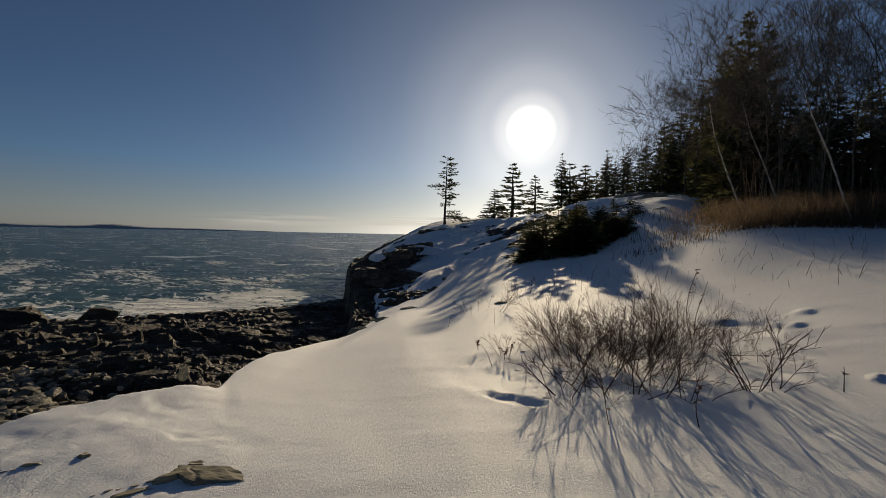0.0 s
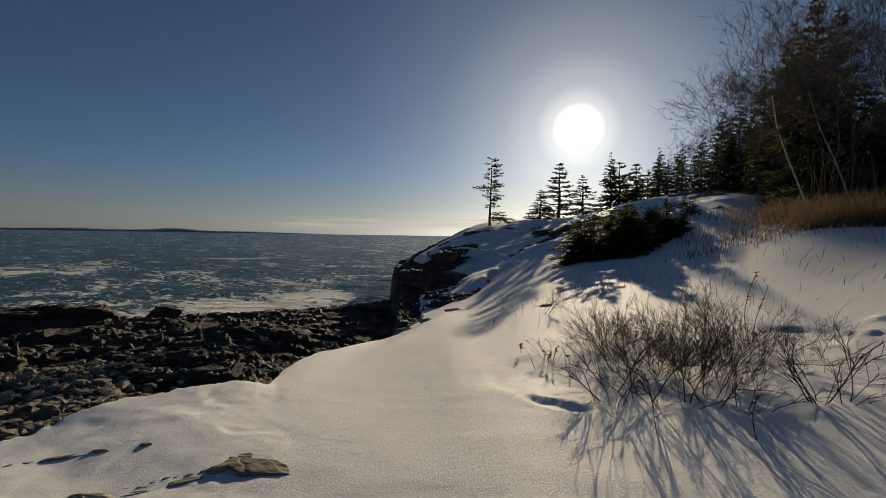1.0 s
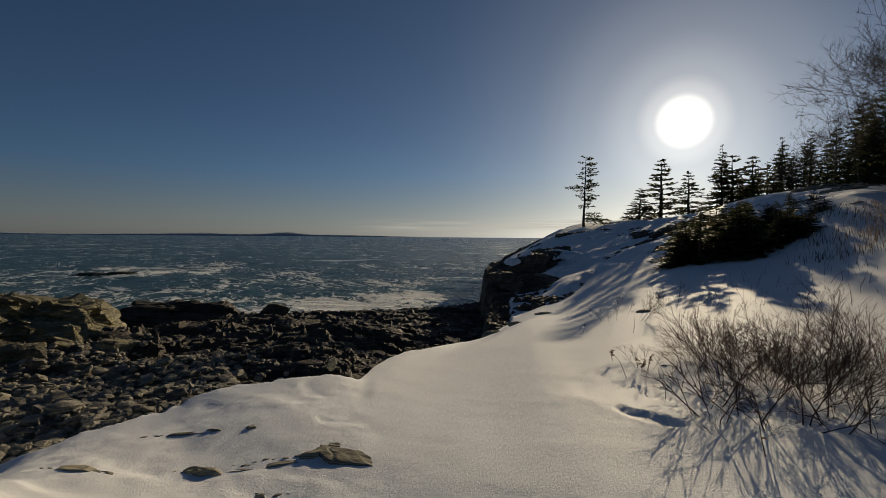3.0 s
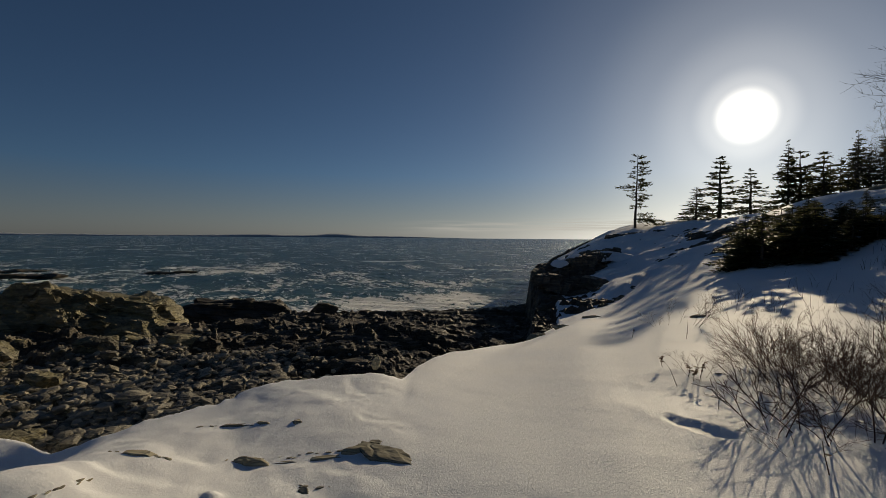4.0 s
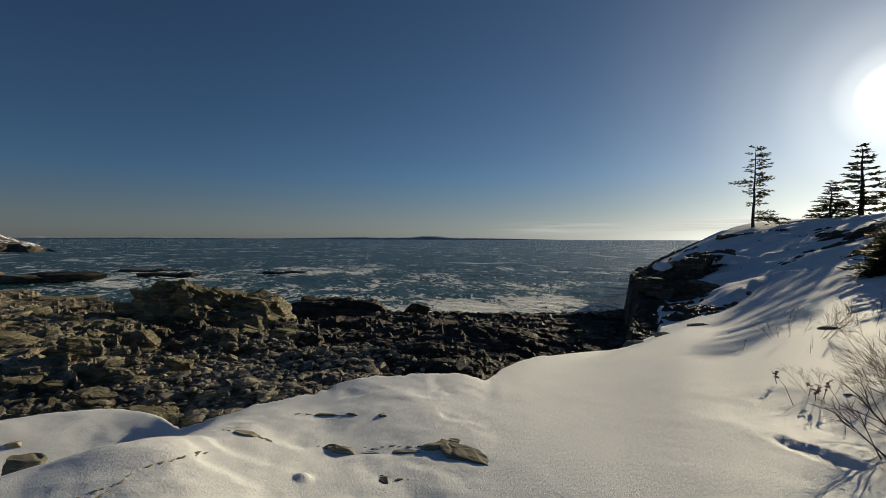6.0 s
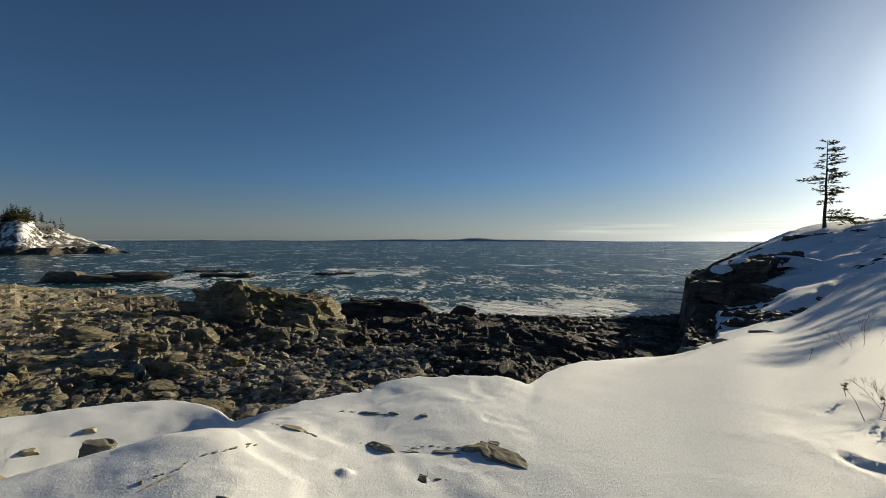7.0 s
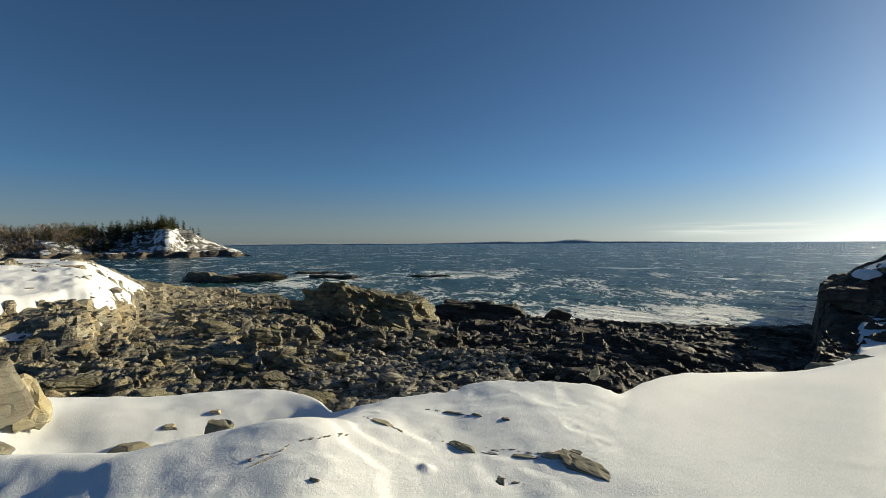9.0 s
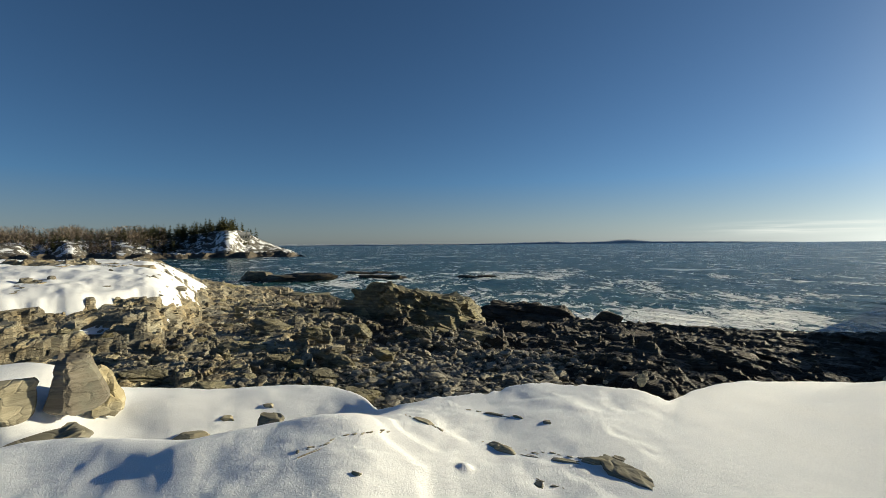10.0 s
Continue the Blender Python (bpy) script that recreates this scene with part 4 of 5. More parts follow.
# thin broken beds stacked below the snowy rise
PLATES = [plate_data("bed", 340 + k, (1.0, rnd.uniform(0.35, 0.6), 0.16), rnd.choice((7, 8, 9))) for k in range(12)]
bed_v, bed_f = [], []
azs = 64 + 42 * draw.rand(3600) ** 0.85
ers = edge_at(azs)[0]
rs = ers + 0.25 + (30 - ers) * draw.rand(3600) ** 1.25
bx, by = HUB[0] - rs * np.sin(np.radians(azs)), HUB[1] + rs * np.cos(np.radians(azs))
bz = rock_height(bx, by)
for k in range(1900):
    if bz[k] < -4.6 or (azs[k] > 82.5 and rs[k] > 17.8) or (azs[k] > 72 and k % 3):
        continue
    size = (0.04 + 0.22 * rnd.random() ** 3.2) * (0.6 + rs[k] / 24)
    m = pose(bx[k], by[k], bz[k] - 0.03 * size, 5 + rnd.gauss(0, 12), 9 + rnd.gauss(0, 12), 80 + rnd.gauss(0, 38)) @ Matrix.Diagonal((size * 1.15, size, size * rnd.uniform(1.2, 3.2), 1))
    me = PLATES[k % 12]
    base = len(bed_v)
    bed_v += [tuple(m @ v.co) for v in me.vertices]
    bed_f += [[base + i for i in p.vertices] for p in me.polygons]
tagged(link_mesh("rock_beds", bed_v, bed_f, OLIVE, shade=False), "thin broken olive beds of rock stepping down to the cove", "rocks", kind="stuff")
# boulders fallen between the beds and the cobbles
for k, (az, r, l, w, h, turn) in enumerate(((66.5, 8.6, 0.62, 0.34, 0.34, 60), (71, 9.6, 0.45, 0.34, 0.28, 100), (74, 9.0, 0.38, 0.3, 0.2, 80), (69, 11.5, 0.5, 0.4, 0.4, 70), (64, 12.5, 0.4, 0.35, 0.4, 50),
                                            (76, 12.4, 0.6, 0.42, 0.36, 90), (72, 14.5, 0.7, 0.5, 0.5, 75), (80, 14.6, 0.9, 0.55, 0.4, 85), (67, 16.5, 0.8, 0.6, 0.6, 60), (77, 18, 1.1, 0.7, 0.6, 80),
                                            (60, 15.5, 0.6, 0.45, 0.45, 55), (56, 17.5, 0.7, 0.5, 0.5, 40), (84, 10.5, 0.5, 0.35, 0.2, 95), (90, 11.5, 0.6, 0.4, 0.22, 100))):
    x, y = HUB[0] - r * math.sin(radians(az)), HUB[1] + r * math.cos(radians(az))
    rock("boulder", "angular olive-brown block fallen among the stones of the cove", set_mat(stone_data("boulder", 700 + k, (l * 0.9, w * 0.9, h), 4, 11, 0.10, 0.0, 5), OLIVE),
         x, y, rock_at(x, y) + 0.25 * h, turn, 6, 8, "rock", "blocks of the cove")
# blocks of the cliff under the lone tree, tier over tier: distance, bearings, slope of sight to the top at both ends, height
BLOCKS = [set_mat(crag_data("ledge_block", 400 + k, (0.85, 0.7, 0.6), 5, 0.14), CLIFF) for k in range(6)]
TIERS = ((32.4, 11.0, 8.8, -4.5, -4.2, 3.6, 30), (33.2, 9.6, 7.2, -5.0, -5.2, 2.2, 22), (33.8, 8.4, 4.6, -6.9, -7.0, 0.8, 14), (35.0, 8.2, 4.6, -4.7, -4.4, 1.6, 24), (36.5, 4.4, 0.2, -4.4, -4.7, 1.3, 18),
         (37.5, 8.3, 5.0, -2.7, -1.9, 2.2, 30), (40.0, 7.2, 3.4, -2.0, -1.5, 1.3, 22), (43.0, 5.4, 1.6, -1.5, -0.9, 0.9, 14), (46.0, 3.4, -1.6, -1.4, -1.2, 0.5, 10),
         (53.0, 2.6, -3.4, 0.55, 1.15, 0.7, 20), (50.0, -2.6, -7.5, 0.45, 0.65, 0.5, 16), (48.0, -8.0, -13.0, 0.1, 0.6, 0.4, 8))
for dist, az0, az1, el0, el1, tall, count in TIERS:
    for k in range(int(count * 1.5)):
        u = (k * 0.618) % 1.0
        az, el = az0 + (az1 - az0) * u, el0 + (el1 - el0) * u
        r = dist + rnd.uniform(-0.5, 0.9)
        size = (0.34 + 0.50 * rnd.random() ** 1.6) * (0.85 if tall < 1 else 1.0)
        # the first of each three stand at the tier's top
        top = 1.68 + r * math.tan(radians(el)) - 0.75 * size - (0 if k % 3 == 0 else rnd.random() * tall)
        x, y = HUB[0] - r * math.sin(radians(az)), HUB[1] + r * math.cos(radians(az))
        ob = new("ledge_block", BLOCKS[k % 6])
        ob.parent = SHORE_GROUND
        ob.matrix_world = pose(x, y, top, rnd.gauss(0, 5), 5 + rnd.gauss(0, 5), rnd.uniform(-25, 35)) @ Matrix.Diagonal((size * 1.15, size, size, 1))


def snow_drift(az, r, el, long, deep, tall, turn, seed):
    """A lens of wind-packed snow on a ledge."""
    a, q = np.meshgrid(np.linspace(0, 2 * np.pi, 40, endpoint=False), np.linspace(0, 1, 12))
    edge = 1 + 0.35 * lattice(np.cos(a) * 1.7 + seed, np.sin(a) * 1.7, seed) + 0.15 * lattice(np.cos(a) * 5 + seed, np.sin(a) * 5, seed + 1)
    x, y = long * q * edge * np.cos(a), deep * q * edge * np.sin(a)
    z = tall * (1 - q ** 2.2) + 0.35 * y - 0.25 * q ** 4 + 0.08 * fbm(x, y, 1.4, 3, seed)
    ob = link_mesh("snow_drift", np.stack([x, y, z], -1).reshape(-1, 3), grid_faces(12, 40, True), SNOW)
    ob.matrix_world = pose(HUB[0] - r * math.sin(radians(az)), HUB[1] + r * math.cos(radians(az)), 1.68 + r * math.tan(radians(el)) - tall, 0, 0, turn)
    return tagged(ob, "white snow lodged on a ledge of the dark cliff", "snow", "snow on the ledges")


for k, row in enumerate(((2.9, 41.0, -1.6, 1.7, 0.8, 0.25, 8), (1.0, 37.5, -3.4, 1.9, 0.7, 0.25, 14), (6.0, 33.4, -6.4, 1.2, 0.6, 0.25, 10), (8.6, 36.8, -2.6, 0.6, 0.5, 0.12, 0), (6.8, 38.6, -1.9, 0.7, 0.5, 0.12, 0),
                         (9.6, 31.9, -9.6, 0.8, 0.5, 0.2, 20), (4.2, 35.2, -4.3, 0.8, 0.5, 0.15, 0), (-2.4, 49.0, 0.5, 1.6, 0.7, 0.2, 5), (-6.5, 48.0, 0.9, 1.7, 0.7, 0.2, 5), (-9.5, 47.0, 0.4, 1.5, 0.7, 0.2, 0))):
    snow_drift(*row, 800 + k)


# ---------------------------------------------------------------- plants
class Tubes:
    """Gathers thin tapered tubes into one mesh."""

    def __init__(self, sides=4):
        self.v, self.f, self.n = [], [], sides

    def line(self, pts, r0, r1):
        n, base = self.n, len(self.v)
        for i, p in enumerate(pts):
            a = pts[max(0, i - 1)]
            b = pts[min(len(pts) - 1, i + 1)]
            d = (b - a).normalized() if (b - a).length > 1e-6 else Vector((0, 0, 1))
            u = d.orthogonal().normalized()
            w = d.cross(u)
            r = r0 + (r1 - r0) * i / max(1, len(pts) - 1)
            for s in range(n):
                c = 2 * math.pi * s / n
                q = p + (u * math.cos(c) + w * math.sin(c)) * r
                self.v.append((q.x, q.y, q.z))
        for i in range(len(pts) - 1):
            for s in range(n):
                t = (s + 1) % n
                self.f.append((base + i * n + s, base + i * n + t, base + (i + 1) * n + t, base + (i + 1) * n + s))
        last = base + (len(pts) - 1) * n
        self.f.append(tuple(last + s for s in range(n)))


def spray(v, f, p, d, length, width, rnd):
    """A flat pointed spray of needles."""
    up = Vector((rnd.gauss(0, 0.35), rnd.gauss(0, 0.35), 1)).normalized()
    side = d.cross(up)
    side = side.normalized() * width if side.length > 1e-4 else Vector((width, 0, 0))
    e = p + d * length
    mid = p + d * length * 0.45
    base = len(v)
    for q in (p, mid + side, e, mid - side):
        v.append((q.x, q.y, q.z))
    f.append((base, base + 1, base + 2, base + 3))


def bough(v, f, tubes, start, way, length, rnd, droop=0.15, dense=1.0, needle=0.13, inner=0.15):
    pts = []
    for i in range(5):
        t = i / 4
        pts.append(start + way * length * t + Vector((0, 0, -droop * length * t * t)) + Vector((rnd.gauss(0, 0.03), rnd.gauss(0, 0.03), rnd.gauss(0, 0.02))) * length)
    tubes.line(pts, 0.012 + 0.012 * length, 0.004)
    count = int(max(6, 24 * length * dense))
    flat = Vector((-way.y, way.x, 0))
    flat = flat.normalized() if flat.length > 1e-3 else Vector((1, 0, 0))
    for i in range(count):
        t = rnd.uniform(inner, 1.0)
        k = min(3, int(t * 4))
        p = pts[k].lerp(pts[k + 1], t * 4 - k)
        side = rnd.choice((-1, 1))
        d = (way * rnd.uniform(0.3, 0.9) + flat * side * rnd.uniform(0.3, 1.0) + Vector((0, 0, rnd.gauss(-0.05, 0.22)))).normalized()
        spray(v, f, p, d, (0.24 + 0.26 * length * (1 - 0.6 * t)) * rnd.uniform(0.6, 1.15), 0.66 * needle * rnd.uniform(0.6, 1.3), rnd)
    spray(v, f, pts[-1] - way * 0.1, way, 0.35, needle * 0.7, rnd)


def conifer(name, seed, height, width, first=0.06, whorls=20, lean=0.0, gaps=0.1, dense=1.0, boughs=None, droop=0.18):
    rnd = random.Random(seed)
    top = new(name)
    trunk, limbs, v, f = Tubes(7), Tubes(4), [], []
    line = [Vector((lean * (t / 8) ** 2 * height + rnd.gauss(0, 0.012) * height * 0.3 * (t > 0), rnd.gauss(0, 0.01) * height * 0.3 * (t > 0), -0.3 + (height + 0.3) * t / 8)) for t in range(9)]
    trunk.line(line, 0.018 * height + 0.02, 0.012)

    def on(h):
        k = min(7, int(h * 8))
        return line[k].lerp(line[k + 1], h * 8 - k)
    if boughs:
        for h, turn, length, tilt in boughs:
            w = Vector((math.cos(radians(turn)), math.sin(radians(turn)), tilt)).normalized()
            bough(v, f, limbs, on(h), w, length, rnd, 0.10, dense, 0.10, 0.06)
    else:
        for k in range(whorls):
            h = first + (0.97 - first) * k / (whorls - 1)
            reach = width * (1 - h) ** 0.85 * rnd.uniform(0.75, 1.15) + 0.12
            for j in range(6 if h < 0.8 else 4):
                if rnd.random() < gaps:
                    continue
                turn = j * 60 + k * 37 + rnd.uniform(-20, 20)
                w = Vector((math.cos(radians(turn)), math.sin(radians(turn)), rnd.uniform(-0.15, 0.2) + 0.5 * h)).normalized()
                bough(v, f, limbs, on(h + rnd.uniform(-0.02, 0.02)), w, reach * rnd.uniform(0.7, 1.1), rnd, droop, dense)
        spray(v, f, on(0.96), Vector((0, 0, 1)), 0.05 * height, 0.04, rnd)
    link_mesh("trunk", trunk.v, trunk.f, BARK, top)
    tagged(link_mesh("branchwork", limbs.v, limbs.f, BARK, top), kind="stuff")
    link_mesh("crown", v, f, NEEDLE, top, shade=False)
    return top


def bare_tree(name, seed, height, mat, lean=(0.0, 0.0), spread=0.55, depth=4, thick=1.0):
    rnd = random.Random(seed)
    top = new(name)
    trunk, boughs, crown = Tubes(6), {}, Tubes(3)

    def grow(p, d, length, r, level, tubes):
        pts = [p]
        for i in range(4):
            d = (d + Vector((rnd.gauss(0, 0.10), rnd.gauss(0, 0.10), rnd.gauss(0.03, 0.06)))).normalized()
            pts.append(pts[-1] + d * length / 4)
        tubes.line(pts, r, r * 0.55 if level < depth else r * 0.3)
        if level >= depth:
            return
        for k in range(rnd.randint(4, 6) if level else 9):
            t = rnd.uniform(0.35, 1.0)
            i = min(3, int(t * 4))
            q = pts[i].lerp(pts[i + 1], t * 4 - i)
            o = Vector((rnd.gauss(0, 1), rnd.gauss(0, 1), rnd.gauss(0.2, 0.5))).normalized()
            grow(q, (d * (1 - spread) + o * spread + Vector((0, 0, 0.12))).normalized(), length * rnd.uniform(0.40, 0.62), max(0.006, r * (1 - 0.5 * t) * 0.5), level + 1, boughs.setdefault(k, Tubes(3)) if level == 0 else tubes)
        if level == 0:
            grow(pts[-1], d, length * 0.6, r * 0.5, 1, crown)
    grow(Vector((0, 0, -0.3)), Vector((lean[0], lean[1], 1)).normalized(), height * 0.62, 0.0075 * height * thick, 0, trunk)
    link_mesh("trunk", trunk.v, trunk.f, mat, top)
    for t in (*boughs.values(), crown):
        link_mesh("bough", t.v, t.f, GREYBARK, top)
    return top


def shrub_stem(seed, height, lean, thick, forks=(6, 4, 3)):
    rnd = random.Random(seed)
    tubes = Tubes(3)

    def grow(p, d, length, r, level):
        n = (4, 4, 3, 2)[level]
        pts = [p]
        for i in range(n):
            d = (d + Vector((rnd.gauss(0, 0.13), rnd.gauss(0, 0.13), rnd.gauss(0.02, 0.07)))).normalized()
            pts.append(pts[-1] + d * length / n)
        tubes.line(pts, r, r * 0.55)
        if level >= 3:
            return
        for k in range(forks[level]):
            t = rnd.uniform(0.3, 1.0)
            i = min(n - 1, int(t * n))
            q = pts[i].lerp(pts[i + 1], t * n - i)
            o = Vector((rnd.gauss(0, 1), rnd.gauss(0, 1), rnd.gauss(0.4, 0.5))).normalized()
            grow(q, (d * 0.60 + o * 0.48).normalized(), length * rnd.uniform(0.36, 0.62), max(0.0009, r * 0.6), level + 1)
    grow(Vector((0, 0, -0.08)), Vector((lean[0], lean[1], 1)).normalized(), height * 0.72, thick, 0)
    me = bpy.data.meshes.new("stem")
    me.from_pydata(tubes.v, [], tubes.f)
    me.materials.append(TWIG)
    return me


STEMS = [shrub_stem(500 + k, 1.0, (0.10 * (k % 3) - 0.1, 0.08 * (k % 4) - 0.1), 0.0048) for k in range(14)]
STOUT = [shrub_stem(530 + k, 1.0, (0.1 * k - 0.2, 0.0), 0.0095, (4, 3, 1)) for k in range(5)]


def shrub(seed, x, y, height, stems, spread, lean=(0, 0), label="", thick=1.0, group="bare shrubs in the snow"):
    rnd = random.Random(seed)
    top = new("bare_shrub")
    top.matrix_world = pose(x, y, ground_at(x, y))
    for k in range(stems):
        ob = new("stem", STOUT[k % 5] if thick > 1 else STEMS[rnd.randrange(len(STEMS))])
        ob.parent = top
        turn, rad = rnd.uniform(0, 360), spread * math.sqrt(rnd.random())
        bx, by = rad * math.cos(radians(turn)), rad * math.sin(radians(turn))
        gz = ground_at(x + bx, y + by) - ground_at(x, y)
        h = height * rnd.uniform(0.6, 1.12)
        tilt = 14 + 58 * rad / max(spread, 0.01) * rnd.uniform(0.25, 0.95)
        m = Matrix.Translation((bx, by, gz)) @ Matrix.Rotation(radians(tilt), 4, Vector((-math.sin(radians(turn)) - lean[1], math.cos(radians(turn)) + lean[0], 0)).normalized()) \
            @ Matrix.Rotation(rnd.uniform(0, 6.28), 4, 'Z') @ Matrix.Diagonal((h, h, h, 1))
        ob.matrix_basis = m
    return tagged(top, label or "bare reddish-brown twiggy shrub standing in snow", "shrub", group)


# the lone wind-flagged tree on the point
rnd = random.Random(12)
FLAGS = [(0.13, -10, 3.0, 0.0), (0.15, 20, 2.7, 0.05), (0.17, -30, 2.4, -0.05), (0.20, 5, 2.0, 0.05), (0.16, 0, 2.8, 0.02), (0.22, -15, 1.8, 0.1), (0.56, 180, 2.1, 0.15), (0.58, 165, 1.7, 0.2)]
for n in range(46):
    h = 0.30 + 0.68 * (n + rnd.random()) / 46
    right = rnd.random() < 0.62
    FLAGS.append((h, (0 if right else 180) + rnd.uniform(-70, 70), rnd.uniform(0.6, 1.55) * (1.15 if right else 0.8) * (1.2 - 0.45 * h), rnd.uniform(-0.05, 0.25) + 0.3 * (h > 0.93)))
pine = conifer("lone_spruce", 3, 8.4, 1.5, lean=0.02, dense=1.5, boughs=FLAGS)
pine.matrix_world = pose(0.28, 57, ground_at(0.28, 57) - 0.1)
tagged(pine, "lone wind-swept spruce with a bare lower trunk on the rocky point", "tree")

SPRUCES = [conifer("spruce_tree", 10 + k, 6.0, (2.0, 1.7, 2.2, 1.8)[k], (0.03, 0.05, 0.02, 0.10)[k], (15, 13, 14, 13)[k], 0, 0.18, (1.4, 1.2, 1.3, 1.1)[k]) for k in range(4)]
TALLS = [conifer("tall_spruce", 80 + k, 11.0, (2.6, 2.2)[k], 0.04, 27, 0, 0.15, 1.15, None, 0.22) for k in range(2)]
SHADED = "dense dark green spruce at the edge of the wood"
placed = []
rows = [(6.9, 62, 4.0, 0), (9.6, 64, 7.4, 1), (13.0, 65.5, 5.6, 3), (16.2, 63.5, 8.2, 0), (18.0, 66, 7.0, 2), (19.6, 64, 6.2, 1)]
for x, y, h, k in rows:
    placed.append((x, y, h, k, "slender spruce standing against the light on the ridge"))
rnd = random.Random(9)
for n in range(72):
    az = -15.5 - 34 * (n + rnd.random()) / 72
    el = float(np.interp(-az, (15, 17.4, 18.6, 23, 27, 30, 32, 34, 36, 50), (7.4, 7.8, 10.6, 11.5, 15.5, 18, 24, 23, 16, 18)))
    r = float(np.interp(-az, (15, 24, 28, 32, 50), (80, 78, 58, 36, 30))) + rnd.uniform(0, 10)
    x, y = -r * math.sin(radians(az)), r * math.cos(radians(az))
    g = ground_at(x, y)
    h = (1.65 + r * math.tan(radians(el)) - g) * (rnd.uniform(0.5, 0.8) if n % 4 else rnd.uniform(0.9, 1.0))
    placed.append((x, y, max(h, 1.8), rnd.randrange(4), SHADED))
for n in range(48):
    az, r = rnd.uniform(-23, -10.5), rnd.uniform(25.5, 40)
    x, y = -r * math.sin(radians(az)), r * math.cos(radians(az))
    top = 1.65 + r * math.tan(radians(float(np.interp(-az, (9, 12, 16, 23), (1.5, 3.0, 4.2, 3.4))))) - ground_at(x, y)
    placed.append((x, y, min(3.4, max(0.9, top * rnd.uniform(0.65, 1.0))), rnd.choice((0, 2)), "low dark evergreen thicket on the shaded slope"))
first = {}
for x, y, h, k, label in placed:
    s = h / 6.0
    wide = s * (1.9 if "thicket" in label else 1.0) * (1.15 if h > 8 else 1) * (1.75 if "slender" in label else 1)
    m = Matrix.Translation((x, y, ground_at(x, y) - 0.1)) @ Matrix.Rotation(rnd.uniform(0, 6.28), 4, 'Z') @ Matrix.Diagonal((wide, wide, s, 1))
    proto, key = SPRUCES[k], k
    if h > 8:
        proto, key = TALLS[k % 2], 10 + k % 2
        s, wide = h / 11.0, 1.05 * h / 11.0
        m = Matrix.Translation((x, y, ground_at(x, y) - 0.1)) @ Matrix.Rotation(rnd.uniform(0, 6.28), 4, 'Z') @ Matrix.Diagonal((wide, wide, s, 1))
    ob = copy_thing(proto, Matrix.Identity(4)) if key in first else proto
    first[key] = ob
    ob.scale = (1, 1, 1)
    ob.matrix_basis = m
    tagged(ob, label, "tree", "spruces of the wood")

BARES = [bare_tree("bare_tree", 30 + k, 9.0, (GREYBARK, BIRCH, GREYBARK)[k], ((0.05, 0), (-0.50, 0.05), (-0.22, 0.1))[k], 0.6, 4, (0.6, 0.5, 0.55)[k]) for k in range(3)]
done = set()
for n, (az, r, h, k) in enumerate(((-23.5, 64, 12, 0), (-25, 60, 10.5, 2), (-27.5, 48, 14, 0), (-29, 44, 13, 2), (-19.5, 74, 7.5, 0), (-20.5, 72, 7, 2), (-34, 27, 11.5, 1), (-37, 25, 10, 1),
                                  (-36, 30, 13, 0), (-40, 26, 12, 2), (-42, 24, 11, 1), (-44, 27, 14, 0), (-46, 25, 12, 2), (-39, 33, 14, 0), (-48, 24, 11, 1), (-32, 36, 11, 2), (-21.5, 68, 9, 0), (-41, 30, 13, 2), (-35, 28, 9, 2))):
    x, y = -r * math.sin(radians(az)), r * math.cos(radians(az))
    ob = copy_thing(BARES[k], Matrix.Identity(4)) if k in done else BARES[k]
    done.add(k)
    s = h / 9.0
    ob.matrix_basis = Matrix.Translation((x, y, ground_at(x, y) - 0.1)) @ Matrix.Rotation(rnd.uniform(-0.5, 0.5) + (2.1 * n if k != 1 else 0), 4, 'Z') @ Matrix.Diagonal((s, s, s, 1))
    tagged(ob, "leaning leafless birch with pale bark at the wood's edge" if k == 1 else "leafless grey-barked tree with fine spreading twigs", "tree", "bare trees of the wood")

# the shrub thicket and its outliers
rnd = random.Random(31)
for n in range(34):
    u, deep = (n * 0.618) % 1.0, (n * 0.37) % 1.0
    az = -12.0 - 18.5 * u
    r = float(np.interp(u, (0, 0.25, 0.7, 1), (7.2, 6.3, 6.2, 6.6))) + 1.7 * deep
    high = float(np.interp(u, (0, 0.2, 0.5, 0.8, 1), (0.5, 0.85, 1.1, 1.1, 0.8))) * (0.85 + 0.2 * deep)
    shrub(600 + n, r * math.sin(radians(-az)), r * math.cos(radians(-az)), high * rnd.uniform(0.8, 1.1), 5 if deep < 0.4 else 7, 0.32)
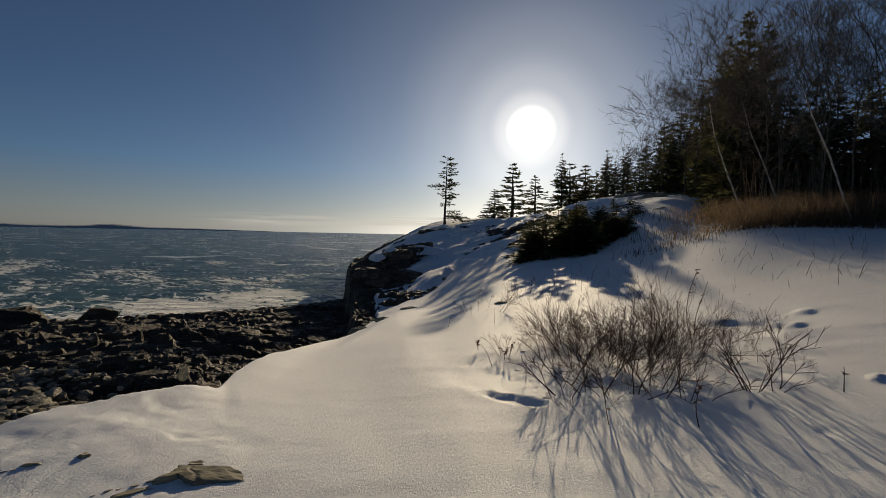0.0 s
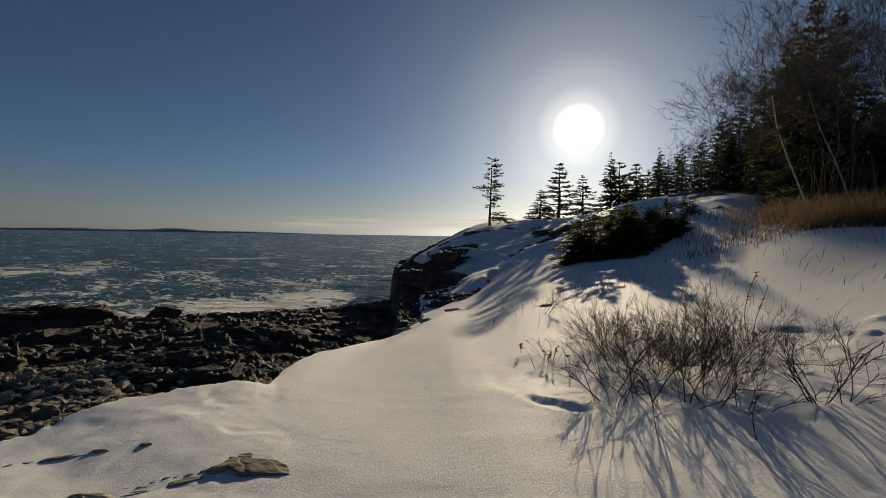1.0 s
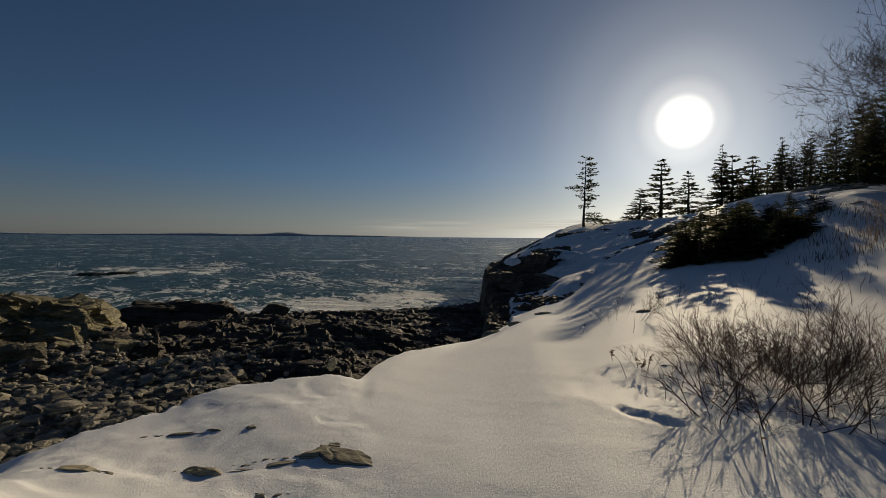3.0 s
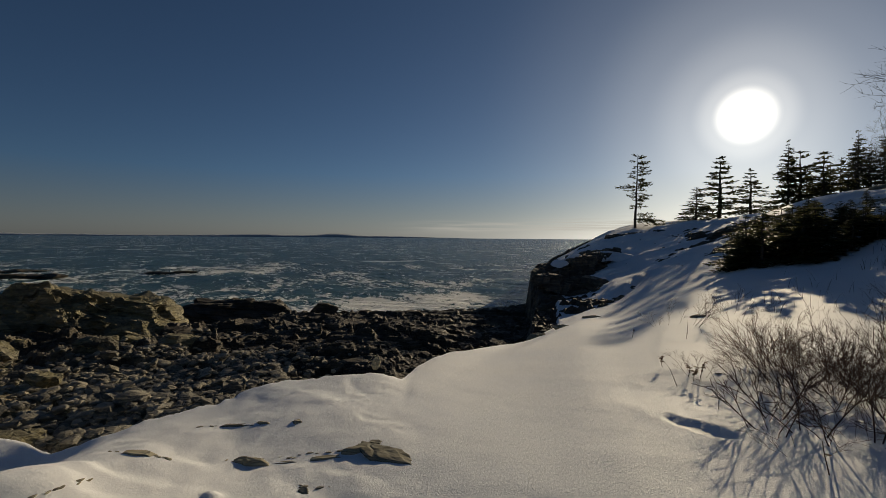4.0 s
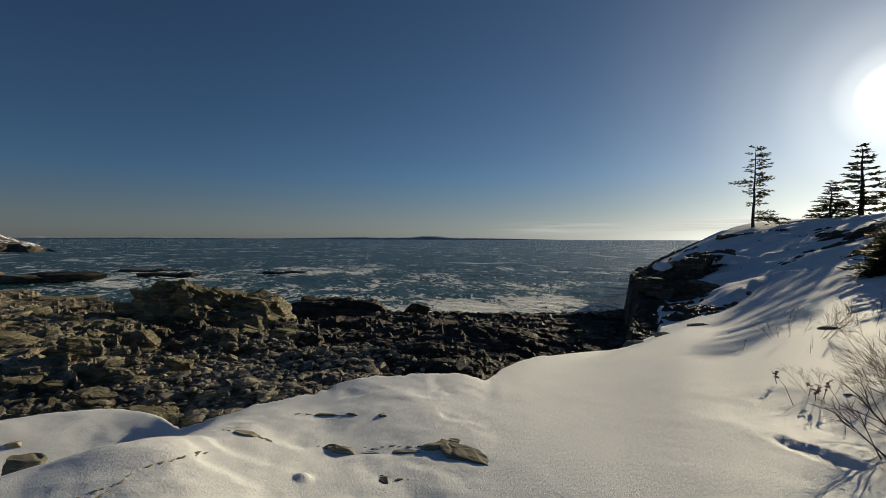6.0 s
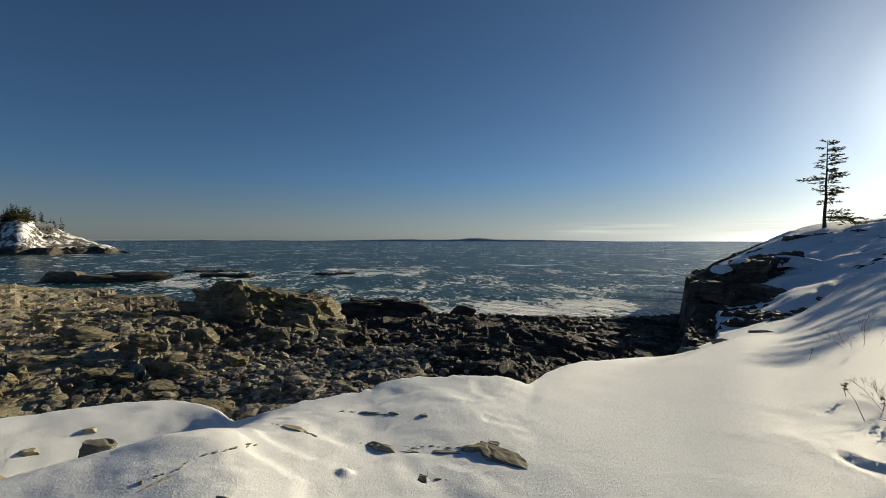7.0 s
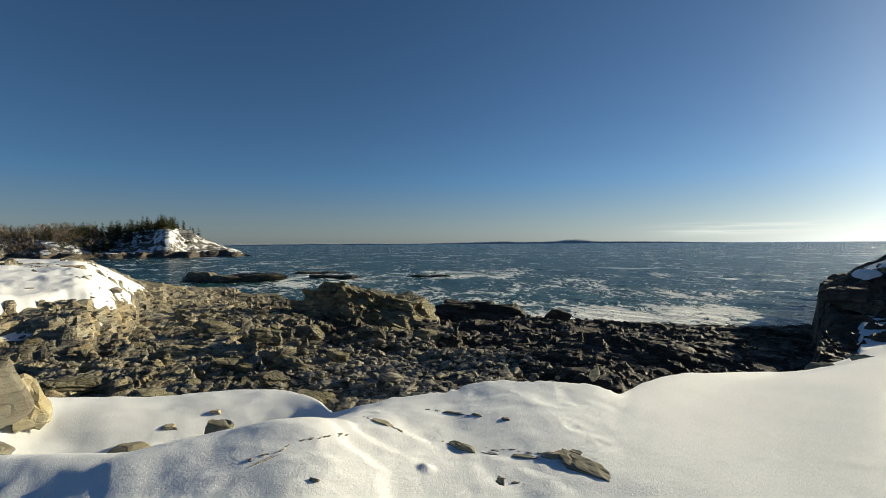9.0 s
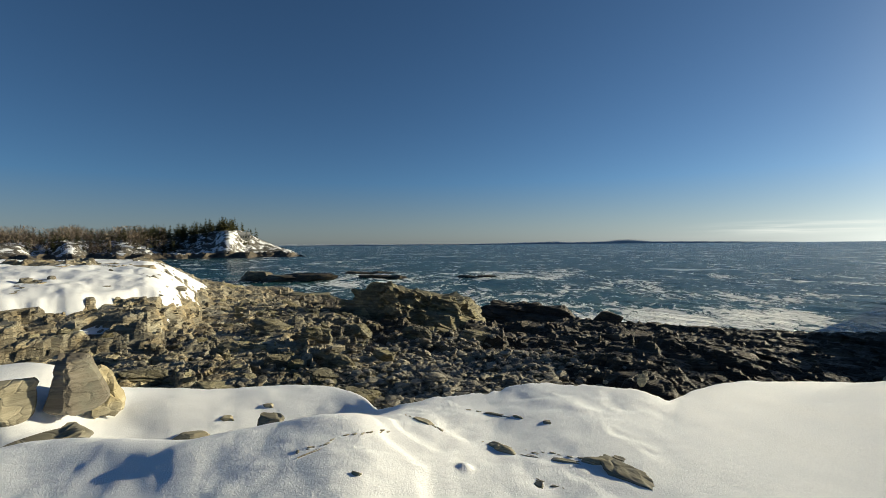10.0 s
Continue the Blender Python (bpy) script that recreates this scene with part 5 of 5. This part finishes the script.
# a few long stems lean out of its front
for n, (az, r, h) in enumerate(((-14.5, 5.6, 0.5), (-15.5, 5.2, 0.6), (-16.5, 5.1, 0.75), (-18.5, 5.3, 0.8), (-21.0, 5.2, 0.85), (-23.5, 5.4, 0.9), (-26.0, 5.6, 0.85), (-28.5, 5.5, 0.7), (-20.0, 5.9, 0.9), (-25.0, 6.0, 0.9), (-15.5, 5.9, 0.8))):
    shrub(640 + n, r * math.sin(radians(-az)), r * math.cos(radians(-az)), h, 3, 0.22, (0.2, 0), "sparse long-stemmed shrub leaning out over the snow", 1.2)
for n, (x, y, h, st, sp) in enumerate(((3.42, 4.95, 0.85, 6, 0.14), (3.62, 4.92, 0.8, 4, 0.10), (1.62, 4.75, 0.4, 6, 0.25), (1.0, 7.0, 0.45, 6, 0.16), (1.5, 4.45, 0.35, 4, 0.2),
                                      (1.3, 11.8, 0.8, 6, 0.4), (0.9, 12.6, 0.7, 5, 0.4), (2.4, 13.5, 0.9, 6, 0.5), (4.9, 7.0, 0.6, 6, 0.25), (2.1, 4.95, 0.5, 5, 0.3), (2.7, 5.0, 0.5, 5, 0.3), (4.4, 6.3, 0.6, 5, 0.3))):
    shrub(650 + n, x, y, h, st, sp, (0.3, 0) if n < 2 else (0, 0), "stout-stemmed bare shrub fanning out of the snow" if n < 2 else "small sparse bare shrub poking through snow", 2.0 if n < 2 else 1.0)


def weed(x, y, h, seed, heads=5):
    """A single dead stalk with withered leaves."""
    r2 = random.Random(seed)
    top = new("dead_weed")
    top.matrix_world = pose(x, y, ground_at(x, y))
    t = Tubes(4)
    pts = [Vector((0.10 * h * math.sin(i * 0.5 + seed), 0.05 * h * math.sin(i * 0.8), -0.05 + h * i / 5)) for i in range(6)]
    t.line(pts, 0.006, 0.003)
    link_mesh("stalk", t.v, t.f, TWIG, top)
    v, f = [], []
    for k in range(heads * 3):
        p = pts[3].lerp(pts[5], r2.random())
        spray(v, f, p, Vector((r2.gauss(0, 1), r2.gauss(0, 1), r2.gauss(0, 0.6))).normalized(), 0.05, 0.018, r2)
    tagged(link_mesh("leaves", v, f, LEAF, top, shade=False), kind="stuff")
    return tagged(top, "dead brown weed stalk with shrivelled leaves in snow", "weed", "dead weeds in the snow")


for n, (x, y, h, heads) in enumerate(((2.32, 4.04, 0.42, 3), (0.98, 6.75, 0.25, 5), (1.06, 6.85, 0.28, 5), (0.90, 6.9, 0.2, 4), (4.2, 4.77, 0.32, 1), (1.52, 4.13, 0.30, 1), (0.62, 7.37, 0.22, 3), (4.2, 7.6, 1.15, 8), (4.35, 7.7, 0.9, 6), (0.2, 11.0, 0.3, 1))):
    weed(x, y, h, n + 3, heads)


def stalks(name, label, count, az0, az1, r0, r1, h0, h1, seed, mat, width=0.010, lean=0.25):
    r2 = np.random.RandomState(seed)
    az, r = r2.uniform(az0, az1, count) + r2.normal(0, 0.06 * (az1 - az0), count), np.sqrt(r2.uniform(r0 ** 2, r1 ** 2, count))
    x, y = -r * np.sin(np.radians(az)), r * np.cos(np.radians(az))
    clump = fbm(x, y, 0.45, 3, seed)
    keep = clump > r2.uniform(-0.6, 0.35, count)
    x, y, count = x[keep], y[keep], int(keep.sum())
    z = np.maximum(snow_height(x, y), rock_height(x, y)) - 0.05
    h = r2.uniform(h0, h1, count)
    dx, dy = r2.normal(0, lean, count) * h, r2.normal(0, lean, count) * h
    tw = r2.uniform(0, math.pi, count)
    wx, wy = width * np.cos(tw), width * np.sin(tw)
    v = np.stack([np.stack([x - wx, y - wy, z], -1), np.stack([x + wx, y + wy, z], -1),
                  np.stack([x + 0.4 * dx + wx * 0.7, y + 0.4 * dy + wy * 0.7, z + 0.6 * h], -1),
                  np.stack([x + 0.4 * dx - wx * 0.7, y + 0.4 * dy - wy * 0.7, z + 0.6 * h], -1),
                  np.stack([x + dx, y + dy, z + h], -1)], 1).reshape(-1, 3)
    b = np.arange(count) * 5
    f = [q for i in b.tolist() for q in ((i, i + 1, i + 2, i + 3), (i + 3, i + 2, i + 4))]
    return tagged(link_mesh(name, v, f, mat, shade=False), label, "grass", kind="stuff")


stalks("dry_grass", "tall dry brown grass and brambles below the wood", 26000, -56, -31, 22.5, 33, 0.25, 1.5, 41, GRASS, 0.012, 0.55)
stalks("dry_grass", "dry grass tufts along the snowy crest", 2600, -34, -22, 21, 33, 0.15, 0.55, 42, GRASS, 0.010)
stalks("bare_saplings", "thicket of thin leafless saplings before the wood", 2600, -56, -33, 29, 38, 1.2, 4.5, 45, BAREWOOD, 0.012, 0.12)
stalks("dead_stalks", "thin dead stalks poking through the snow", 380, -50, -16, 13, 22.5, 0.15, 0.6, 43, TWIG, 0.006, 0.4)
stalks("dead_stalks", "thin dead stalks among the shrubs", 260, -34, -8, 5.5, 16, 0.12, 0.5, 44, TWIG, 0.004, 0.4)


# ---------------------------------------------------------------- distance
def far_island():
    az = np.arange(8, 100, 0.08)
    r = 4100.0
    el = 0.12 + 0.10 * (fbm(az, az * 0, 0.16, 4, 500) + 0.6) + 0.27 * np.exp(-((az - 35.4) / 2.4) ** 2) + 0.10 * np.exp(-((az - 44) / 3) ** 2)
    el = el * smooth(17, 27, az) + 0.02 * fbm(az, az * 0, 1.6, 3, 510)
    rows = []
    for k, (dr, hh) in enumerate(((0, -0.4), (0, 0.25), (60, 0.75), (150, 1.0), (320, 0.6), (400, -0.4))):
        rr = r + dr
        h = np.where(hh > 0, hh * rr * np.tan(np.radians(np.clip(el, 0, 2))), -8 + 0 * az)
        rows.append(np.stack([-rr * np.sin(np.radians(az)), rr * np.cos(np.radians(az)), SEA + h], -1))
    v = np.stack(rows)
    ob = link_mesh("far_island", v.reshape(-1, 3), grid_faces(*v.shape[:2])[:, ::-1], HAZYLAND)
    return tagged(ob, "low hazy blue island along the horizon", "island", kind="structure")


far_island()


def headland_height(az, r):
    h = curve(az, (73, 74.5, 76, 78.5, 80.5, 82.5, 85, 88, 92, 100, 112), (-1.5, 1.2, 5.0, 12.0, 18.0, 18.5, 16.5, 13.5, 12, 11, 11))
    back = smooth(308, 345, r - 14 * lattice(az * 0.5, az * 0, 9))
    wall = smooth(300, 304, r - 12 * lattice(az * 0.9, az * 0, 12))
    x, y = r * np.sin(np.radians(az)), r * np.cos(np.radians(az))
    return SEA - 1.2 + np.minimum(h, 3.2) * wall + np.clip(h - 3.2, 0, None) * back + 1.6 * fbm(x, y, 0.07, 5, 520, 0.6) * wall


def headland():
    az, r = np.meshgrid(np.arange(72.5, 113, 0.10), np.linspace(286, 440, 70))
    z = headland_height(az, r)
    v = np.stack([-r * np.sin(np.radians(az)), r * np.cos(np.radians(az)), z], -1)
    ob = link_mesh("headland", v.reshape(-1, 3), grid_faces(*az.shape)[:, ::-1], FARSNOW, shade=False)
    tagged(ob, "snow-dusted rocky headland across the bay", "headland", kind="structure")
    strip_az = np.arange(72.8, 112, 0.1)
    rows = []
    for k in range(8):
        rr = 287 + 2.6 * k + 13 * lattice(strip_az * 0.9, strip_az * 0, 12)
        zz = SEA - 0.4 + (0, 0.9, 1.6, 2.3, 2.7, 2.8, 2.4, 1.1)[k] * (1 + 0.5 * lattice(strip_az * 2.2, strip_az * 0 + k, 14)) * smooth(72.8, 76, strip_az)
        rows.append(np.stack([-rr * np.sin(np.radians(strip_az)), rr * np.cos(np.radians(strip_az)), zz], -1))
    v = np.stack(rows)
    ob = link_mesh("headland_shore", v.reshape(-1, 3), grid_faces(*v.shape[:2])[:, ::-1], FARSHORE, shade=False)
    tagged(ob, "dark tide-washed rock band at the headland's foot", "rock shore", kind="structure")


headland()


def far_wood(name, label, count, az0, az1, r0, r1, h0, h1, mat, seed, conical=True):
    r2 = random.Random(seed)
    v, f = [], []
    for _ in range(count):
        az, r = r2.uniform(az0, az1), r2.uniform(r0, r1)
        if conical and az < 81.3 and r2.random() < 0.88:
            continue
        z = float(headland_height(np.array([az]), np.array([r]))[0])
        x, y = -r * math.sin(radians(az)), r * math.cos(radians(az))
        h = r2.uniform(h0, h1)
        o = Vector((x, y, z))
        for k in range(60 if conical else 64):
            t = r2.random() ** (0.8 if conical else 0.6)
            turn = r2.uniform(0, 6.28)
            w = Vector((math.cos(turn), math.sin(turn), 0))
            if conical:
                reach = h * 0.30 * (1 - t) + 0.3
                spray(v, f, o + Vector((0, 0, h * (0.08 + 0.92 * t))), (w + Vector((0, 0, -0.2))).normalized(), reach * r2.uniform(0.7, 1.2), 0.28 + 0.32 * (1 - t), r2)
            else:
                p = o + w * h * 0.30 * r2.random() + Vector((0, 0, h * (0.15 + 0.70 * r2.random() ** 0.8)))
                if k < 1:
                    spray(v, f, o, (w * 0.12 + Vector((0, 0, 1))).normalized(), h * r2.uniform(0.6, 0.95), 0.10, r2)
                spray(v, f, p, (w * r2.uniform(0.3, 1.2) + Vector((0, 0, 0.8))).normalized(), h * r2.uniform(0.10, 0.22), 0.13, r2)
    return tagged(link_mesh(name, v, f, mat, shade=False), label, "trees", kind="stuff")


far_wood("far_spruces", "dark spruces crowding the top of the headland", 300, 79, 92, 328, 378, 3.5, 10, NEEDLE, 61)
far_wood("far_spruces", "dark spruces along the far shore", 380, 86, 112, 322, 410, 2.5, 8.5, NEEDLE, 62)
far_wood("far_bare_wood", "brown leafless wood along the far shore", 460, 88, 113, 322, 395, 4, 10.5, BAREWOOD, 63, False)


def far_house():
    top = new("far_house")
    az, r = 80.3, 338
    top.matrix_world = pose(-r * math.sin(radians(az)), r * math.cos(radians(az)), float(headland_height(np.array([az]), np.array([r]))[0]), 0, 0, az + 12)

    def box(name, x0, x1, y0, y1, z0, z1, mat, ridge=0.0, label=""):
        bm = bmesh.new()
        ym = (y0 + y1) / 2
        vs = [bm.verts.new(p) for p in ((x0, y0, z0), (x1, y0, z0), (x1, y1, z0), (x0, y1, z0), (x0, y0, z1), (x1, y0, z1), (x1, y1, z1), (x0, y1, z1))]
        for q in ((0, 3, 2, 1), (0, 1, 5, 4), (1, 2, 6, 5), (2, 3, 7, 6), (3, 0, 4, 7)):
            bm.faces.new([vs[i] for i in q])
        if ridge:
            a, b = bm.verts.new((x0, ym, z1 + ridge)), bm.verts.new((x1, ym, z1 + ridge))
            for q in ((vs[4], vs[5], b, a), (vs[6], vs[7], a, b), (vs[5], vs[6], b), (vs[7], vs[4], a)):
                bm.faces.new(q)
        else:
            bm.faces.new([vs[i] for i in (4, 5, 6, 7)])
        me = bpy.data.meshes.new(name)
        bm.to_mesh(me)
        bm.free()
        me.materials.append(mat)
        ob = new(name, me)
        ob.parent = top
        if label:
            ob["label"] = label
    box("wall", -5, 5, -3.5, 3.5, -1, 4.2, HOUSEGREY)
    box("roof", -5.4, 5.4, -3.9, 3.9, 4.2, 4.4, HOUSEGREY, 2.6)
    box("chimney", 1.5, 2.6, -0.6, 0.6, 5.5, 8.6, HOUSEGREY)
    for k in range(4):
        box("window", -4 + 2.2 * k, -3 + 2.2 * k, -3.56, -3.44, 1.4, 2.9, DARKGLASS)
    top.scale = (0.7, 0.7, 0.7)
    tagged(top, "grey shingled house with a chimney on the headland", "house")


far_house()


def sun_disc():
    bm = bmesh.new()
    bmesh.ops.create_icosphere(bm, subdivisions=4, radius=4700 * math.tan(radians(0.42)))
    me = bpy.data.meshes.new("sun_ball")
    bm.to_mesh(me)
    bm.free()
    m = bpy.data.materials.new("sunlight")
    m.use_nodes = True
    b = m.node_tree.nodes["Principled BSDF"]
    b.inputs["Base Color"].default_value = (0, 0, 0, 1)
    b.inputs["Emission Color"].default_value = (1.0, 0.95, 0.86, 1)
    b.inputs["Emission Strength"].default_value = 30.0
    me.materials.append(m)
    ob = new("sun_ball", me)
    a, e = radians(SUN_AZ), radians(SUN_EL)
    ob.location = (-4700 * math.sin(a) * math.cos(e), 4700 * math.cos(a) * math.cos(e), 1.6 + 4700 * math.sin(e))
    ob.visible_shadow = False
    return tagged(ob, "low white winter sun in a clear sky", "sun", kind="structure")


sun_disc()


def cloud_bank():
    """A thin streak of cloud low over the sea."""
    m = bpy.data.materials.new("thin_cloud")
    m.use_nodes = True
    nt = m.node_tree
    glow = nt.nodes.new("ShaderNodeEmission")
    glow.inputs[0].default_value = (0.90, 0.90, 0.92, 1)
    glow.inputs[1].default_value = 0.75
    clear = nt.nodes.new("ShaderNodeBsdfTransparent")
    mix = nt.nodes.new("ShaderNodeMixShader")
    v = place(nt, (0.0009, 0.0009, 0.03))
    att = nt.nodes.new("ShaderNodeAttribute")
    att.attribute_name = "body"
    streak = ramp(nt, grain(nt, v, 1.6, 5, 0.6), [(0.42, (0, 0, 0)), (0.72, (1, 1, 1))])
    nt.links.new(sums(nt, 'MULTIPLY', sums(nt, 'MULTIPLY', streak, att.outputs["Fac"]), 0.85), mix.inputs[0])
    nt.links.new(clear.outputs[0], mix.inputs[1])
    nt.links.new(glow.outputs[0], mix.inputs[2])
    nt.links.new(mix.outputs[0], nt.nodes["Material Output"].inputs[0])
    az, el = np.meshgrid(np.arange(-14, 32, 0.5), np.linspace(0.5, 2.6, 12))
    r = 4600.0
    v3 = np.stack([-r * np.sin(np.radians(az)), r * np.cos(np.radians(az)), 1.6 + r * np.tan(np.radians(el + 0.02 * (12 - az)))], -1)
    ob = link_mesh("cloud_bank", v3.reshape(-1, 3), grid_faces(*az.shape), m)
    at = ob.data.attributes.new("body", 'FLOAT', 'POINT')
    fade = smooth(0.5, 1.2, el) * smooth(2.6, 1.6, el) * smooth(32, 14, az)
    at.data.foreach_set("value", fade.astype(np.float32).ravel())
    ob.visible_shadow = False
    return tagged(ob, "thin pale streak of cloud over the horizon", "cloud", kind="structure")


cloud_bank()
